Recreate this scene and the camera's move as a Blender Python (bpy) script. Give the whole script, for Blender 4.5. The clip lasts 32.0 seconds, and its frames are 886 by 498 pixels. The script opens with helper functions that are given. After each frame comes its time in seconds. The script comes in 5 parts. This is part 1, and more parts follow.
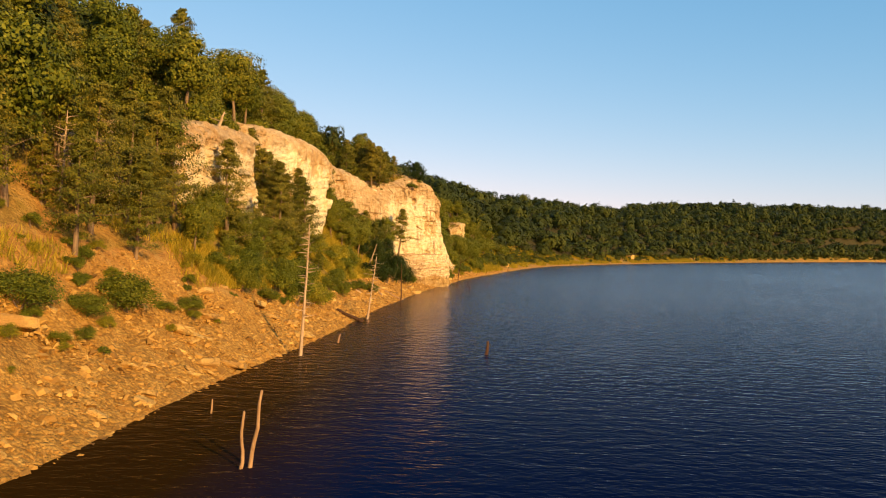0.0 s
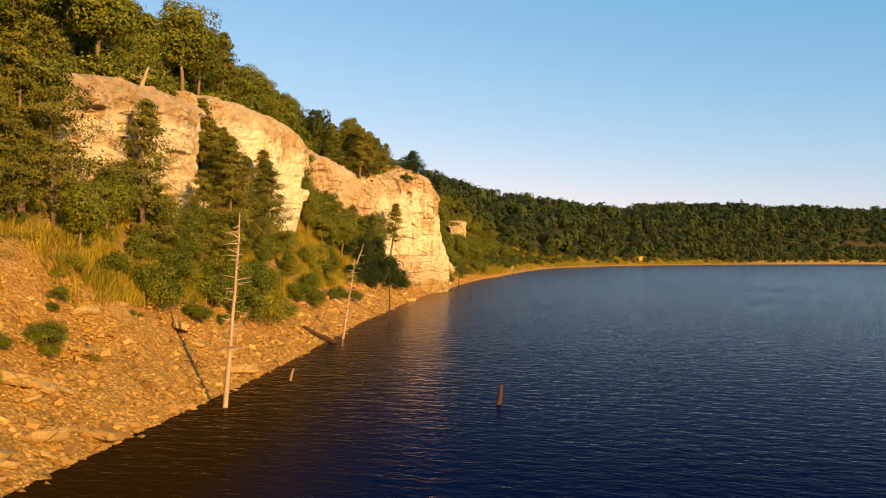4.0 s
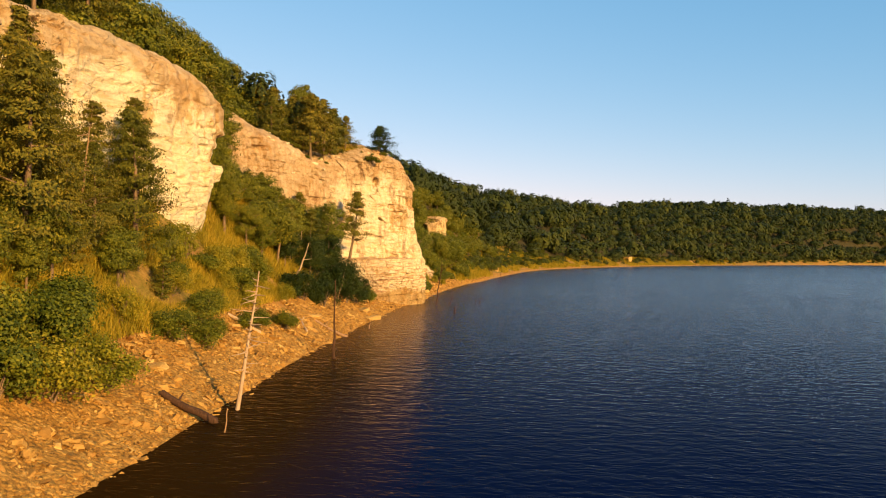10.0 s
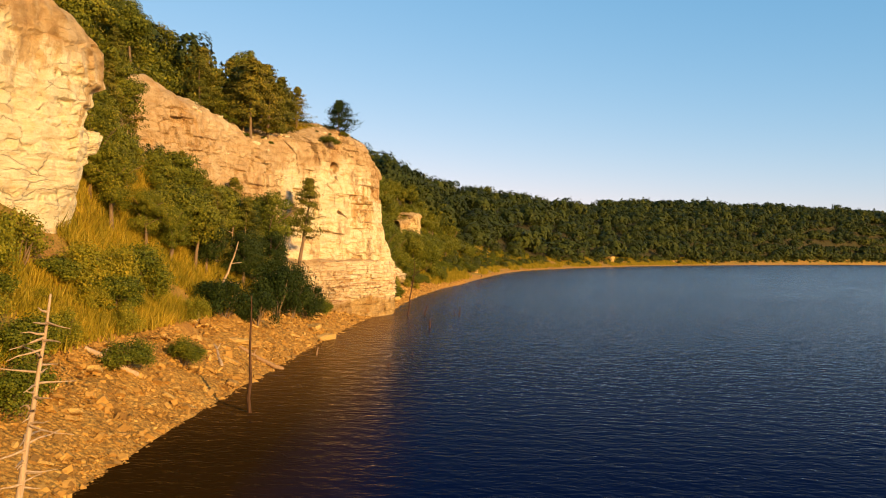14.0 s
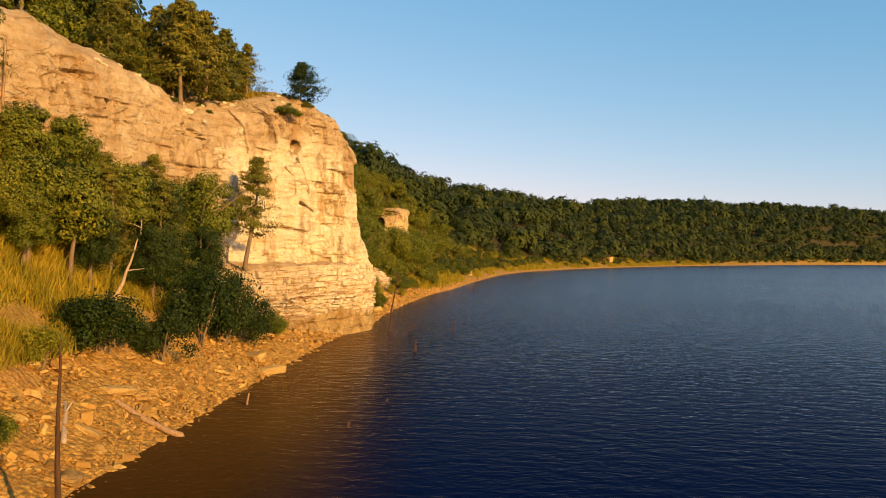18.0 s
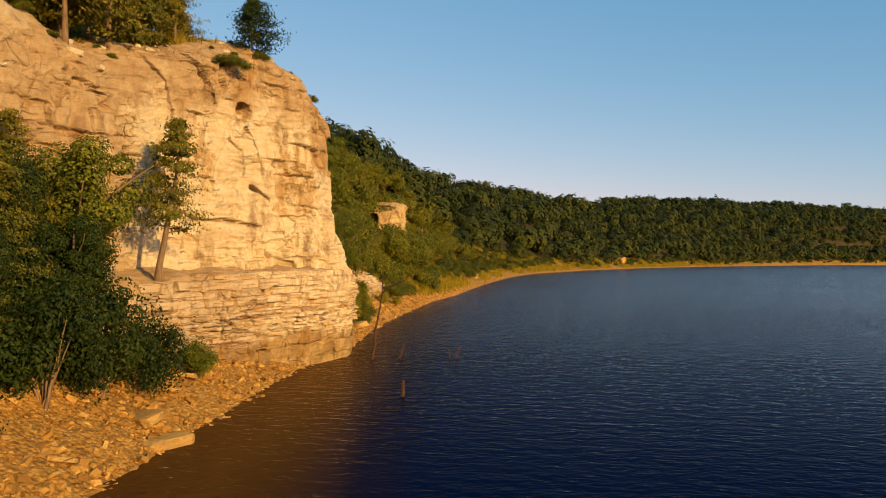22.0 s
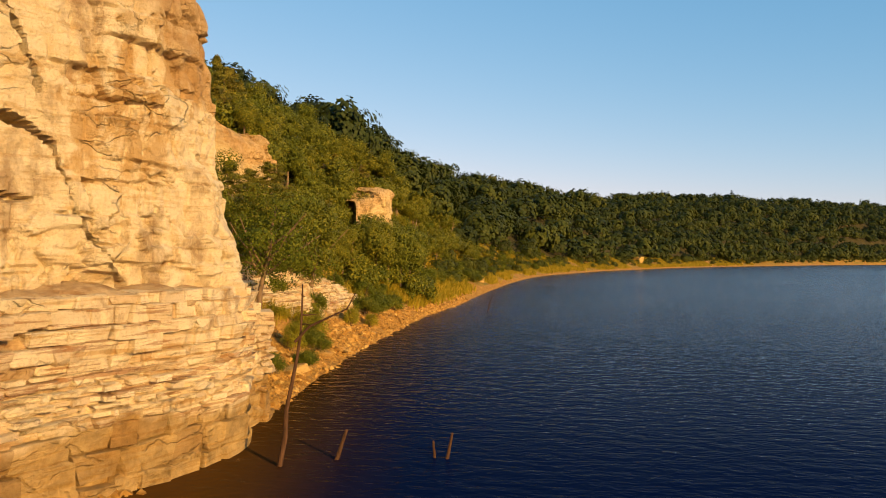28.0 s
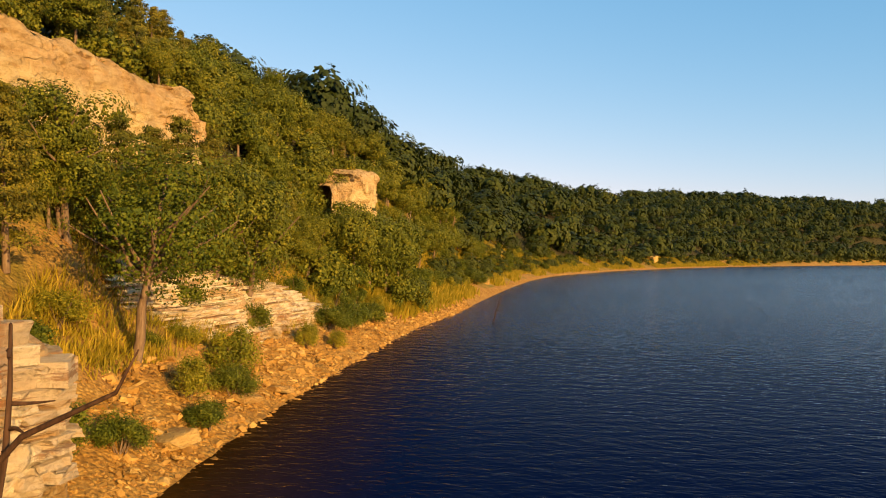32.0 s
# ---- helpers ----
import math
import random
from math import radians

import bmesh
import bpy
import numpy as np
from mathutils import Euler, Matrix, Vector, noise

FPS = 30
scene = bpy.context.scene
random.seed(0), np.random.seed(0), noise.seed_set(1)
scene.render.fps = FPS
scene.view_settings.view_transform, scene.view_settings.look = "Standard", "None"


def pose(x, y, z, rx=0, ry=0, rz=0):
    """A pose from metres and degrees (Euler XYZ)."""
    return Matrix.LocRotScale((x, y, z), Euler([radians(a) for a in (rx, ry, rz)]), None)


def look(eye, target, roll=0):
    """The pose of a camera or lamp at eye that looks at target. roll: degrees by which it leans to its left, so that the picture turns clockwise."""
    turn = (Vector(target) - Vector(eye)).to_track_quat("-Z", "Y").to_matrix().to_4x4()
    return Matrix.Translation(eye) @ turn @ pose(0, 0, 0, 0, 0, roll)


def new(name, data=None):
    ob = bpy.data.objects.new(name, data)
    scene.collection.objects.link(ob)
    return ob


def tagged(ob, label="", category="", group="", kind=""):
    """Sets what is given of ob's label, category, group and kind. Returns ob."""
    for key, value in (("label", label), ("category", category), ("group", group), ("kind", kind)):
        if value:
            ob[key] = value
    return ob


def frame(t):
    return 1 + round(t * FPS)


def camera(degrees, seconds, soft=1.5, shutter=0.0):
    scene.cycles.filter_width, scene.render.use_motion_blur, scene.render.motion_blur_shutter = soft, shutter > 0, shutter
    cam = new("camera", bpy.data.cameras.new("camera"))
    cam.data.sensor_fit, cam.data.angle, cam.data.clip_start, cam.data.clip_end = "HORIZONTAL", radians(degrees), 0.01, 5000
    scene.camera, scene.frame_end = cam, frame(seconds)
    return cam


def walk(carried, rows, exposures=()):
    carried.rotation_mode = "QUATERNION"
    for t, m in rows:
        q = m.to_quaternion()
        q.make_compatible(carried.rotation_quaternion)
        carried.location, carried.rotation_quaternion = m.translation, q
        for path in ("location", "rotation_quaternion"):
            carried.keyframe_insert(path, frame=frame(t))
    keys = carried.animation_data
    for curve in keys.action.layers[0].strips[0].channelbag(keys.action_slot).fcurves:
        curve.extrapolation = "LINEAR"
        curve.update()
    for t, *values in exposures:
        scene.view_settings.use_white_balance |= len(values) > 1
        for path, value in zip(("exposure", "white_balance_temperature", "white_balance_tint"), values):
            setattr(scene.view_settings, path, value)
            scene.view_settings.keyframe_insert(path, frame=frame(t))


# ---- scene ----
from mathutils.bvhtree import BVHTree

cam = camera(58.7, 32.0, soft=1.05)
PATH = [
    (0, (2.672, 0.195, 6.955), (-5.20, 99.88, 6.63), 1.04),
    (1, (2.519, 4.038, 6.917), (-5.20, 103.74, 6.61), 1.13),
    (2, (2.299, 7.970, 6.917), (-5.56, 107.66, 6.62), 1.21),
    (3, (2.037, 11.965, 6.943), (-6.00, 111.64, 6.63), 1.28),
    (6, (1.173, 24.131, 7.076), (-6.41, 123.84, 6.71), 1.41),
    (7, (0.900, 28.198, 7.118), (-6.15, 127.95, 6.74), 1.44),
    (8, (0.647, 32.254, 7.153), (-5.80, 132.05, 6.76), 1.46),
    (9, (0.418, 36.295, 7.180), (-5.47, 136.12, 6.77), 1.47),
    (10, (0.215, 40.316, 7.197), (-5.06, 140.18, 6.79), 1.47),
    (11, (0.038, 44.317, 7.206), (-4.56, 144.21, 6.79), 1.47),
    (12, (-0.111, 48.298, 7.207), (-3.98, 148.22, 6.80), 1.47),
    (13, (-0.236, 52.262, 7.201), (-3.18, 152.22, 6.80), 1.46),
    (14, (-0.337, 56.212, 7.191), (-2.53, 156.19, 6.80), 1.44),
    (16.5, (-0.496, 66.053, 7.154), (-1.42, 166.05, 6.81), 1.40),
    (17, (-0.514, 68.021, 7.146), (-1.52, 168.02, 6.80), 1.39),
    (18, (-0.538, 71.959, 7.132), (-1.64, 171.95, 6.80), 1.37),
    (19, (-0.546, 75.906, 7.121), (-1.75, 175.90, 6.80), 1.36),
    (20, (-0.540, 79.866, 7.112), (-1.96, 179.86, 6.80), 1.34),
    (21, (-0.520, 83.841, 7.106), (-2.09, 183.83, 6.79), 1.33),
    (22, (-0.487, 87.832, 7.103), (-2.13, 187.82, 6.78), 1.33),
    (23, (-0.441, 91.839, 7.102), (-2.14, 191.82, 6.76), 1.32),
    (24, (-0.381, 95.860, 7.102), (-2.33, 195.84, 6.74), 1.33),
    (25, (-0.309, 99.891, 7.100), (-2.37, 199.87, 6.70), 1.34),
    (25.5, (-0.267, 101.908, 7.098), (-2.34, 201.89, 6.68), 1.34),
    (27.5, (-0.072, 109.958, 7.075), (-2.29, 209.93, 6.56), 1.39),
    (28, (-0.016, 111.957, 7.063), (-2.29, 211.93, 6.52), 1.41),
    (29, (0.102, 115.927, 7.031), (-2.40, 215.89, 6.43), 1.45),
    (30, (0.226, 119.840, 6.982), (-2.36, 219.80, 6.32), 1.50),
    (31, (0.350, 123.671, 6.915), (-2.42, 223.63, 6.19), 1.57),
    (32, (0.467, 127.393, 6.825), (-2.49, 227.35, 6.05), 1.65),
]
walk(cam, [(t, look(eye, target, roll)) for t, eye, target, roll in PATH],
     [(t, e, 6950, 15) for t, e in ((0, 0.5), (9, 0.53), (14, 0.5), (18, 0.43), (20, 0.3), (23, 0.15), (25.5, 0.25), (28, 0.4), (30, 0.52), (32, 0.57))])

# ---- light: a low evening sun behind the lake side, clear sky ----
SUN_ELEV, SUN_AZ = 17.0, 138.6      # degrees; azimuth clockwise from +y
world = bpy.data.worlds.new("evening_sky")
scene.world = world
world.use_nodes = True
wn = world.node_tree.nodes
sky = wn.new("ShaderNodeTexSky")
sky.sky_type = 'NISHITA'
sky.sun_disc = False
sky.sun_elevation, sky.sun_rotation = radians(SUN_ELEV), radians(SUN_AZ)
sky.air_density, sky.dust_density, sky.ozone_density = 1.0, 0.2, 1.3
wn["Background"].inputs["Strength"].default_value = 0.1
# clear dry air: each colour's fall from the horizon up
SKY_FALL = ((1.15, 0.72), (0.6, 1.82), (0.43, 3.02))     # red, green, blue: power, strength
apart, whole = wn.new("ShaderNodeSeparateColor"), wn.new("ShaderNodeCombineColor")
world.node_tree.links.new(sky.outputs["Color"], apart.inputs["Color"])
for i, (power, strength) in enumerate(SKY_FALL):
    p, q = wn.new("ShaderNodeMath"), wn.new("ShaderNodeMath")
    p.operation, q.operation = 'POWER', 'MULTIPLY'
    p.inputs[1].default_value, q.inputs[1].default_value = power, strength
    world.node_tree.links.new(apart.outputs[i], p.inputs[0])
    world.node_tree.links.new(p.outputs[0], q.inputs[0])
    world.node_tree.links.new(q.outputs[0], whole.inputs[i])
world.node_tree.links.new(whole.outputs["Color"], wn["Background"].inputs["Color"])
to_sun = Vector((math.sin(radians(SUN_AZ)) * math.cos(radians(SUN_ELEV)),
                 math.cos(radians(SUN_AZ)) * math.cos(radians(SUN_ELEV)), math.sin(radians(SUN_ELEV))))
sun = new("sun", bpy.data.lights.new("sun", 'SUN'))
sun.data.energy, sun.data.angle, sun.data.color = 5.0, radians(0.6), (1.0, 0.665, 0.28)
sun.matrix_world = look(to_sun * 300, (0, 0, 0))


# ---- materials ----
def material(name, rough=0.8):
    m = bpy.data.materials.new(name)
    m.use_nodes = True
    b = m.node_tree.nodes["Principled BSDF"]
    b.inputs["Roughness"].default_value = rough
    b.inputs["Specular IOR Level"].default_value = 0.15
    return m, m.node_tree.nodes, m.node_tree.links, b


def node(nodes, kind, **values):
    n = nodes.new(kind)
    for key, v in values.items():
        n.inputs[key.replace("_", " ")].default_value = v
    return n


def noise_tex(nodes, links, scale, detail=6.0, rough=0.6, stretch=None, coords="Object", turn=0):
    tc = nodes.new("ShaderNodeNewGeometry" if coords == "Position" else "ShaderNodeTexCoord")
    out = tc.outputs[coords]
    if stretch:
        mp = nodes.new("ShaderNodeMapping")
        mp.inputs["Scale"].default_value = stretch
        mp.inputs["Rotation"].default_value = (0, 0, radians(turn))
        links.new(out, mp.inputs["Vector"])
        out = mp.outputs["Vector"]
    n = node(nodes, "ShaderNodeTexNoise", Scale=scale, Detail=detail, Roughness=rough)
    links.new(out, n.inputs["Vector"])
    return n.outputs["Fac"]


def ramp(nodes, links, fac, stops):
    r = nodes.new("ShaderNodeValToRGB")
    els = r.color_ramp.elements
    while len(els) < len(stops):
        els.new(0.5)
    for e, (p, c) in zip(els, stops):
        e.position, e.color = p, (*c, 1) if len(c) == 3 else c
    links.new(fac, r.inputs["Fac"])
    return r.outputs["Color"]


def mix(nodes, links, fac, a, b, mode='MIX'):
    n = nodes.new("ShaderNodeMix")
    n.data_type, n.blend_type = 'RGBA', mode
    for sock, v in ((n.inputs["Factor"], fac), (n.inputs["A"], a), (n.inputs["B"], b)):
        if isinstance(v, (int, float)):
            sock.default_value = v
        elif isinstance(v, tuple):
            sock.default_value = (*v, 1)
        else:
            links.new(v, sock)
    return n.outputs["Result"]


def math_node(nodes, links, op, a, b=0.0, clamp=False):
    n = nodes.new("ShaderNodeMath")
    n.operation, n.use_clamp = op, clamp
    for sock, v in zip(n.inputs, (a, b)):
        if isinstance(v, (int, float)):
            sock.default_value = v
        else:
            links.new(v, sock)
    return n.outputs[0]


def bump(nodes, links, bsdf, height, strength=0.5, distance=0.1):
    n = node(nodes, "ShaderNodeBump", Strength=strength, Distance=distance)
    links.new(height, n.inputs["Height"])
    links.new(n.outputs["Normal"], bsdf.inputs["Normal"])


def rock_material(name, pale, tan, rust, grey, streak=1.0, beds=0.3, fold=3.0, tide=None):
    m, ns, ln, b = material(name, 0.9)
    strata = noise_tex(ns, ln, 0.8, 8, 0.68, (0.3, 0.3, fold), "Position")
    patch = noise_tex(ns, ln, 0.28, 8, 0.62, (1, 1, 0.5), "Position")
    patch2 = noise_tex(ns, ln, 0.4, 9, 0.66, (1.2, 1.2, 0.6), "Position")
    mid = noise_tex(ns, ln, 1.6, 9, 0.7, None, "Position")
    fine = noise_tex(ns, ln, 11.0, 8, 0.75, None, "Position")
    # hairline fractures in some patches
    geo = ns.new("ShaderNodeNewGeometry")
    bend = ns.new("ShaderNodeVectorMath")
    bend.operation = 'ADD'
    ln.new(geo.outputs["Position"], bend.inputs[0])
    wob = node(ns, "ShaderNodeTexNoise", Scale=0.9, Detail=5.0)
    ln.new(geo.outputs["Position"], wob.inputs["Vector"])
    ln.new(wob.outputs["Color"], bend.inputs[1])
    mp = ns.new("ShaderNodeMapping")
    mp.inputs["Scale"].default_value = (0.45, 0.45, 1.5)
    ln.new(bend.outputs[0], mp.inputs["Vector"])
    vo = node(ns, "ShaderNodeTexVoronoi", Scale=0.95)
    vo.feature = 'DISTANCE_TO_EDGE'
    ln.new(mp.outputs["Vector"], vo.inputs["Vector"])
    line = ramp(ns, ln, vo.outputs["Distance"], [(0.0, (0, 0, 0)), (0.028, (1, 1, 1))])
    where = ramp(ns, ln, patch2, [(0.44, (0, 0, 0)), (0.5, (1, 1, 1))])
    line = mix(ns, ln, 1.0, line, where, 'LIGHTEN')
    c = ramp(ns, ln, mid, [(0.3, tan), (0.55, pale)])
    c = mix(ns, ln, beds, c, ramp(ns, ln, strata, [(0.4, tan), (0.45, pale), (0.55, pale), (0.585, rust)]))
    c = mix(ns, ln, ramp(ns, ln, patch, [(0.58, (0, 0, 0)), (0.615, (streak, streak, streak))]), c, rust)
    c = mix(ns, ln, ramp(ns, ln, patch2, [(0.57, (0, 0, 0)), (0.66, (0.7, 0.7, 0.7))]), c, grey)
    c = mix(ns, ln, 0.36, c, ramp(ns, ln, fine, [(0.36, (0.5, 0.42, 0.34)), (0.48, (1.0, 1.0, 1.0))]), 'MULTIPLY')
    c = mix(ns, ln, 0.3, c, line, 'MULTIPLY')
    at = ns.new("ShaderNodeAttribute")
    at.attribute_name = "weather"
    worn = math_node(ns, ln, 'ADD', at.outputs["Fac"], math_node(ns, ln, 'MULTIPLY', math_node(ns, ln, 'SUBTRACT', patch, 0.5), 2.0))
    worn = math_node(ns, ln, 'MULTIPLY', ramp(ns, ln, worn, [(0.3, (0, 0, 0)), (0.62, (1, 1, 1))]), math_node(ns, ln, 'GREATER_THAN', at.outputs["Fac"], 0.01))
    c = mix(ns, ln, math_node(ns, ln, 'MULTIPLY', worn, 0.7), c, ramp(ns, ln, mid, [(0.3, (0.3, 0.17, 0.07)), (0.48, (0.48, 0.29, 0.115)), (0.7, (0.62, 0.42, 0.19))]))
    if tide:        # the brown band that high water has left
        sep = ns.new("ShaderNodeSeparateXYZ")
        ln.new(geo.outputs["Position"], sep.inputs[0])
        wet = math_node(ns, ln, 'SUBTRACT', math_node(ns, ln, 'ADD', tide, math_node(ns, ln, 'MULTIPLY', math_node(ns, ln, 'SUBTRACT', patch, 0.5), 2.5)), sep.outputs[2])
        wet = math_node(ns, ln, 'MULTIPLY', math_node(ns, ln, 'MULTIPLY', wet, 2.5, True), 0.8)
        c = mix(ns, ln, wet, c, ramp(ns, ln, mid, [(0.35, (0.26, 0.15, 0.03)), (0.55, (0.48, 0.28, 0.065)), (0.7, (0.6, 0.37, 0.1))]))
    info = ns.new("ShaderNodeObjectInfo")
    c = mix(ns, ln, 0.4, c, ramp(ns, ln, info.outputs["Random"], [(0.0, (0.5, 0.34, 0.24)), (0.35, (1, 0.97, 0.93)), (1.0, (1.12, 1.12, 1.12))]), 'MULTIPLY')
    ln.new(c, b.inputs["Base Color"])
    chips = []
    for size, part_ in ((1.1, 0.9), (2.9, 0.45)):
        ch = node(ns, "ShaderNodeTexVoronoi", Scale=size)
        ln.new(mp.outputs["Vector"], ch.inputs["Vector"])
        sp = ns.new("ShaderNodeSeparateColor")
        ln.new(ch.outputs["Color"], sp.inputs["Color"])
        chips.append(math_node(ns, ln, 'MULTIPLY', sp.outputs[0], part_))
    h = math_node(ns, ln, 'ADD', math_node(ns, ln, 'MULTIPLY', mid, 1.0), math_node(ns, ln, 'MULTIPLY', fine, 0.6))
    h = math_node(ns, ln, 'ADD', h, math_node(ns, ln, 'MULTIPLY', strata, 0.5))
    h = math_node(ns, ln, 'ADD', h, math_node(ns, ln, 'MULTIPLY', line, 0.5))
    for ch in chips:
        h = math_node(ns, ln, 'ADD', h, ch)
    bump(ns, ln, b, h, 1.0, 0.22)
    return m


PALE_ROCK = rock_material("pale_limestone", (0.92, 0.79, 0.49), (0.8, 0.58, 0.25), (0.56, 0.31, 0.07), (0.34, 0.21, 0.1), 0.65)
FAR_ROCK = rock_material("weathered_limestone", (0.66, 0.49, 0.22), (0.5, 0.33, 0.11), (0.44, 0.22, 0.06), (0.26, 0.15, 0.07), 0.7)
LEDGE_ROCK = rock_material("bedded_limestone", (0.9, 0.74, 0.44), (0.62, 0.37, 0.12), (0.36, 0.14, 0.045), (0.29, 0.16, 0.07), 0.5, 0.6, 5.0, 2.1)
BANK_ROCK = rock_material("bank_stone", (0.7, 0.44, 0.13), (0.58, 0.33, 0.085), (0.46, 0.23, 0.06), (0.38, 0.22, 0.08), 0.6)


def island_rock(name):
    m, ns, ln, b = material(name, 0.92)
    geo = ns.new("ShaderNodeNewGeometry")
    c = ramp(ns, ln, geo.outputs["Random Per Island"], [(0.0, (0.24, 0.125, 0.03)), (0.4, (0.42, 0.228, 0.052)), (0.85, (0.54, 0.305, 0.072)), (1.0, (0.66, 0.41, 0.115))])
    fine = noise_tex(ns, ln, 6.0, 7, 0.7)
    c = mix(ns, ln, 0.6, c, ramp(ns, ln, fine, [(0.3, (0.5, 0.45, 0.4)), (0.7, (1, 1, 1))]), 'MULTIPLY')
    ln.new(c, b.inputs["Base Color"])
    bump(ns, ln, b, fine, 0.8, 0.06)
    return m


RUBBLE = island_rock("rubble_stone")


def ground_material():
    m, ns, ln, b = material("bank_and_hillside_soil", 0.95)
    at = ns.new("ShaderNodeAttribute")
    at.attribute_name = "zone"
    big = noise_tex(ns, ln, 0.18, 6, 0.6)
    mid = noise_tex(ns, ln, 1.2, 7, 0.65)
    fine = noise_tex(ns, ln, 9.0, 8, 0.7)
    stone = ramp(ns, ln, mid, [(0.3, (0.42, 0.21, 0.038)), (0.5, (0.58, 0.31, 0.06)), (0.7, (0.7, 0.41, 0.095))])
    peb = node(ns, "ShaderNodeTexVoronoi", Scale=5.5)
    geo = ns.new("ShaderNodeNewGeometry")
    flat = ns.new("ShaderNodeMapping")
    flat.inputs["Scale"].default_value = (1, 1, 1.6)
    ln.new(geo.outputs["Position"], flat.inputs["Vector"])
    ln.new(flat.outputs["Vector"], peb.inputs["Vector"])
    tone = ns.new("ShaderNodeSeparateColor")
    ln.new(peb.outputs["Color"], tone.inputs["Color"])
    stone = mix(ns, ln, 0.45, stone, ramp(ns, ln, tone.outputs[0], [(0.0, (0.55, 0.45, 0.38)), (0.6, (1.0, 0.95, 0.9)), (1.0, (1.5, 1.5, 1.5))]), 'MULTIPLY')
    stone = mix(ns, ln, 0.45, stone, ramp(ns, ln, peb.outputs["Distance"], [(0.35, (1, 1, 1)), (0.7, (0.35, 0.3, 0.26))]), 'MULTIPLY')
    soil = ramp(ns, ln, mid, [(0.3, (0.34, 0.155, 0.034)), (0.5, (0.5, 0.25, 0.06)), (0.7, (0.56, 0.34, 0.1))])
    grass = ramp(ns, ln, mid, [(0.32, (0.13, 0.125, 0.016)), (0.5, (0.25, 0.21, 0.03)), (0.7, (0.42, 0.25, 0.055))])
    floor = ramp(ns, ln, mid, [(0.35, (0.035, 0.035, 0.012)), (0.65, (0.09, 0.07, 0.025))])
    z = math_node(ns, ln, 'ADD', at.outputs["Fac"], math_node(ns, ln, 'MULTIPLY', math_node(ns, ln, 'SUBTRACT', big, 0.5), 1.6))
    def step(lo, hi):
        return math_node(ns, ln, 'DIVIDE', math_node(ns, ln, 'SUBTRACT', z, lo), hi - lo, True)
    c = mix(ns, ln, step(0.3, 0.6), stone, soil)
    c = mix(ns, ln, step(0.75, 1.25), c, grass)
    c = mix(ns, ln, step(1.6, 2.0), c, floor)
    c = mix(ns, ln, 0.5, c, ramp(ns, ln, fine, [(0.3, (0.5, 0.46, 0.42)), (0.7, (1, 1, 1))]), 'MULTIPLY')
    ln.new(c, b.inputs["Base Color"])
    h = math_node(ns, ln, 'SUBTRACT', math_node(ns, ln, 'ADD', mid, fine), math_node(ns, ln, 'MULTIPLY', peb.outputs["Distance"], 0.9))
    bump(ns, ln, b, h, 0.9, 0.12)
    return m


GROUND = ground_material()


def leaf_material(name, dark, mid, light, trans=0.2, scale=0.7, low=(0.4, 0.48, 0.36), crowns=False):
    m, ns, ln, b = material(name, 0.62)
    geo = ns.new("ShaderNodeNewGeometry")
    info = ns.new("ShaderNodeObjectInfo")
    c = ramp(ns, ln, geo.outputs["Random Per Island"], [(0.0, dark), (0.55, mid), (1.0, light)])
    clump = noise_tex(ns, ln, scale, 3, 0.5)
    c = mix(ns, ln, 0.6, c, ramp(ns, ln, clump, [(0.35, low), (0.65, (1.15, 1.05, 0.9))]), 'MULTIPLY')
    c = mix(ns, ln, 0.7, c, ramp(ns, ln, info.outputs["Random"], [(0.0, (0.62, 0.75, 0.6)), (0.5, (1, 1, 1)), (1.0, (1.15, 1.07, 0.85))]), 'MULTIPLY')
    if crowns:
        at = ns.new("ShaderNodeAttribute")
        at.attribute_name = "crown"
        c = mix(ns, ln, 0.9, c, ramp(ns, ln, at.outputs["Fac"], [(0.0, (0.55, 0.62, 0.55)), (0.5, (0.9, 0.95, 0.9)), (0.85, (1.15, 1.12, 0.9)), (1.0, (1.6, 1.4, 0.9))]), 'MULTIPLY')
    ln.new(c, b.inputs["Base Color"])
    tr = ns.new("ShaderNodeBsdfTranslucent")
    ln.new(c, tr.inputs["Color"])
    mx = ns.new("ShaderNodeMixShader")
    mx.inputs["Fac"].default_value = trans
    ln.new(b.outputs["BSDF"], mx.inputs[1])
    ln.new(tr.outputs["BSDF"], mx.inputs[2])
    ln.new(mx.outputs["Shader"], ns["Material Output"].inputs["Surface"])
    return m


OAK_LEAF = leaf_material("oak_leaves", (0.085, 0.1, 0.01), (0.155, 0.165, 0.015), (0.27, 0.25, 0.022))
CEDAR_LEAF = leaf_material("cedar_sprays", (0.1, 0.1, 0.012), (0.18, 0.16, 0.018), (0.29, 0.235, 0.027))
BUSH_LEAF = leaf_material("bush_leaves", (0.075, 0.095, 0.009), (0.14, 0.16, 0.014), (0.25, 0.24, 0.022))
# pine's own dark green; for oaks and bushes below the bluff, painted-in shade
DARK_SHADED_LEAF = leaf_material("dark_leaves", (0.018, 0.034, 0.006), (0.034, 0.056, 0.008), (0.07, 0.09, 0.012))
LIGHT_LEAF = leaf_material("yellow_green_leaves", (0.18, 0.18, 0.016), (0.32, 0.285, 0.022), (0.46, 0.36, 0.035), 0.3)
FAR_LEAF = leaf_material("distant_leaves", (0.032, 0.044, 0.007), (0.046, 0.06, 0.009), (0.066, 0.076, 0.011), 0.1, 0.11, (0.7, 0.75, 0.65), True)
GRASS = leaf_material("dry_grass", (0.26, 0.21, 0.016), (0.44, 0.34, 0.03), (0.62, 0.44, 0.06), 0.4)


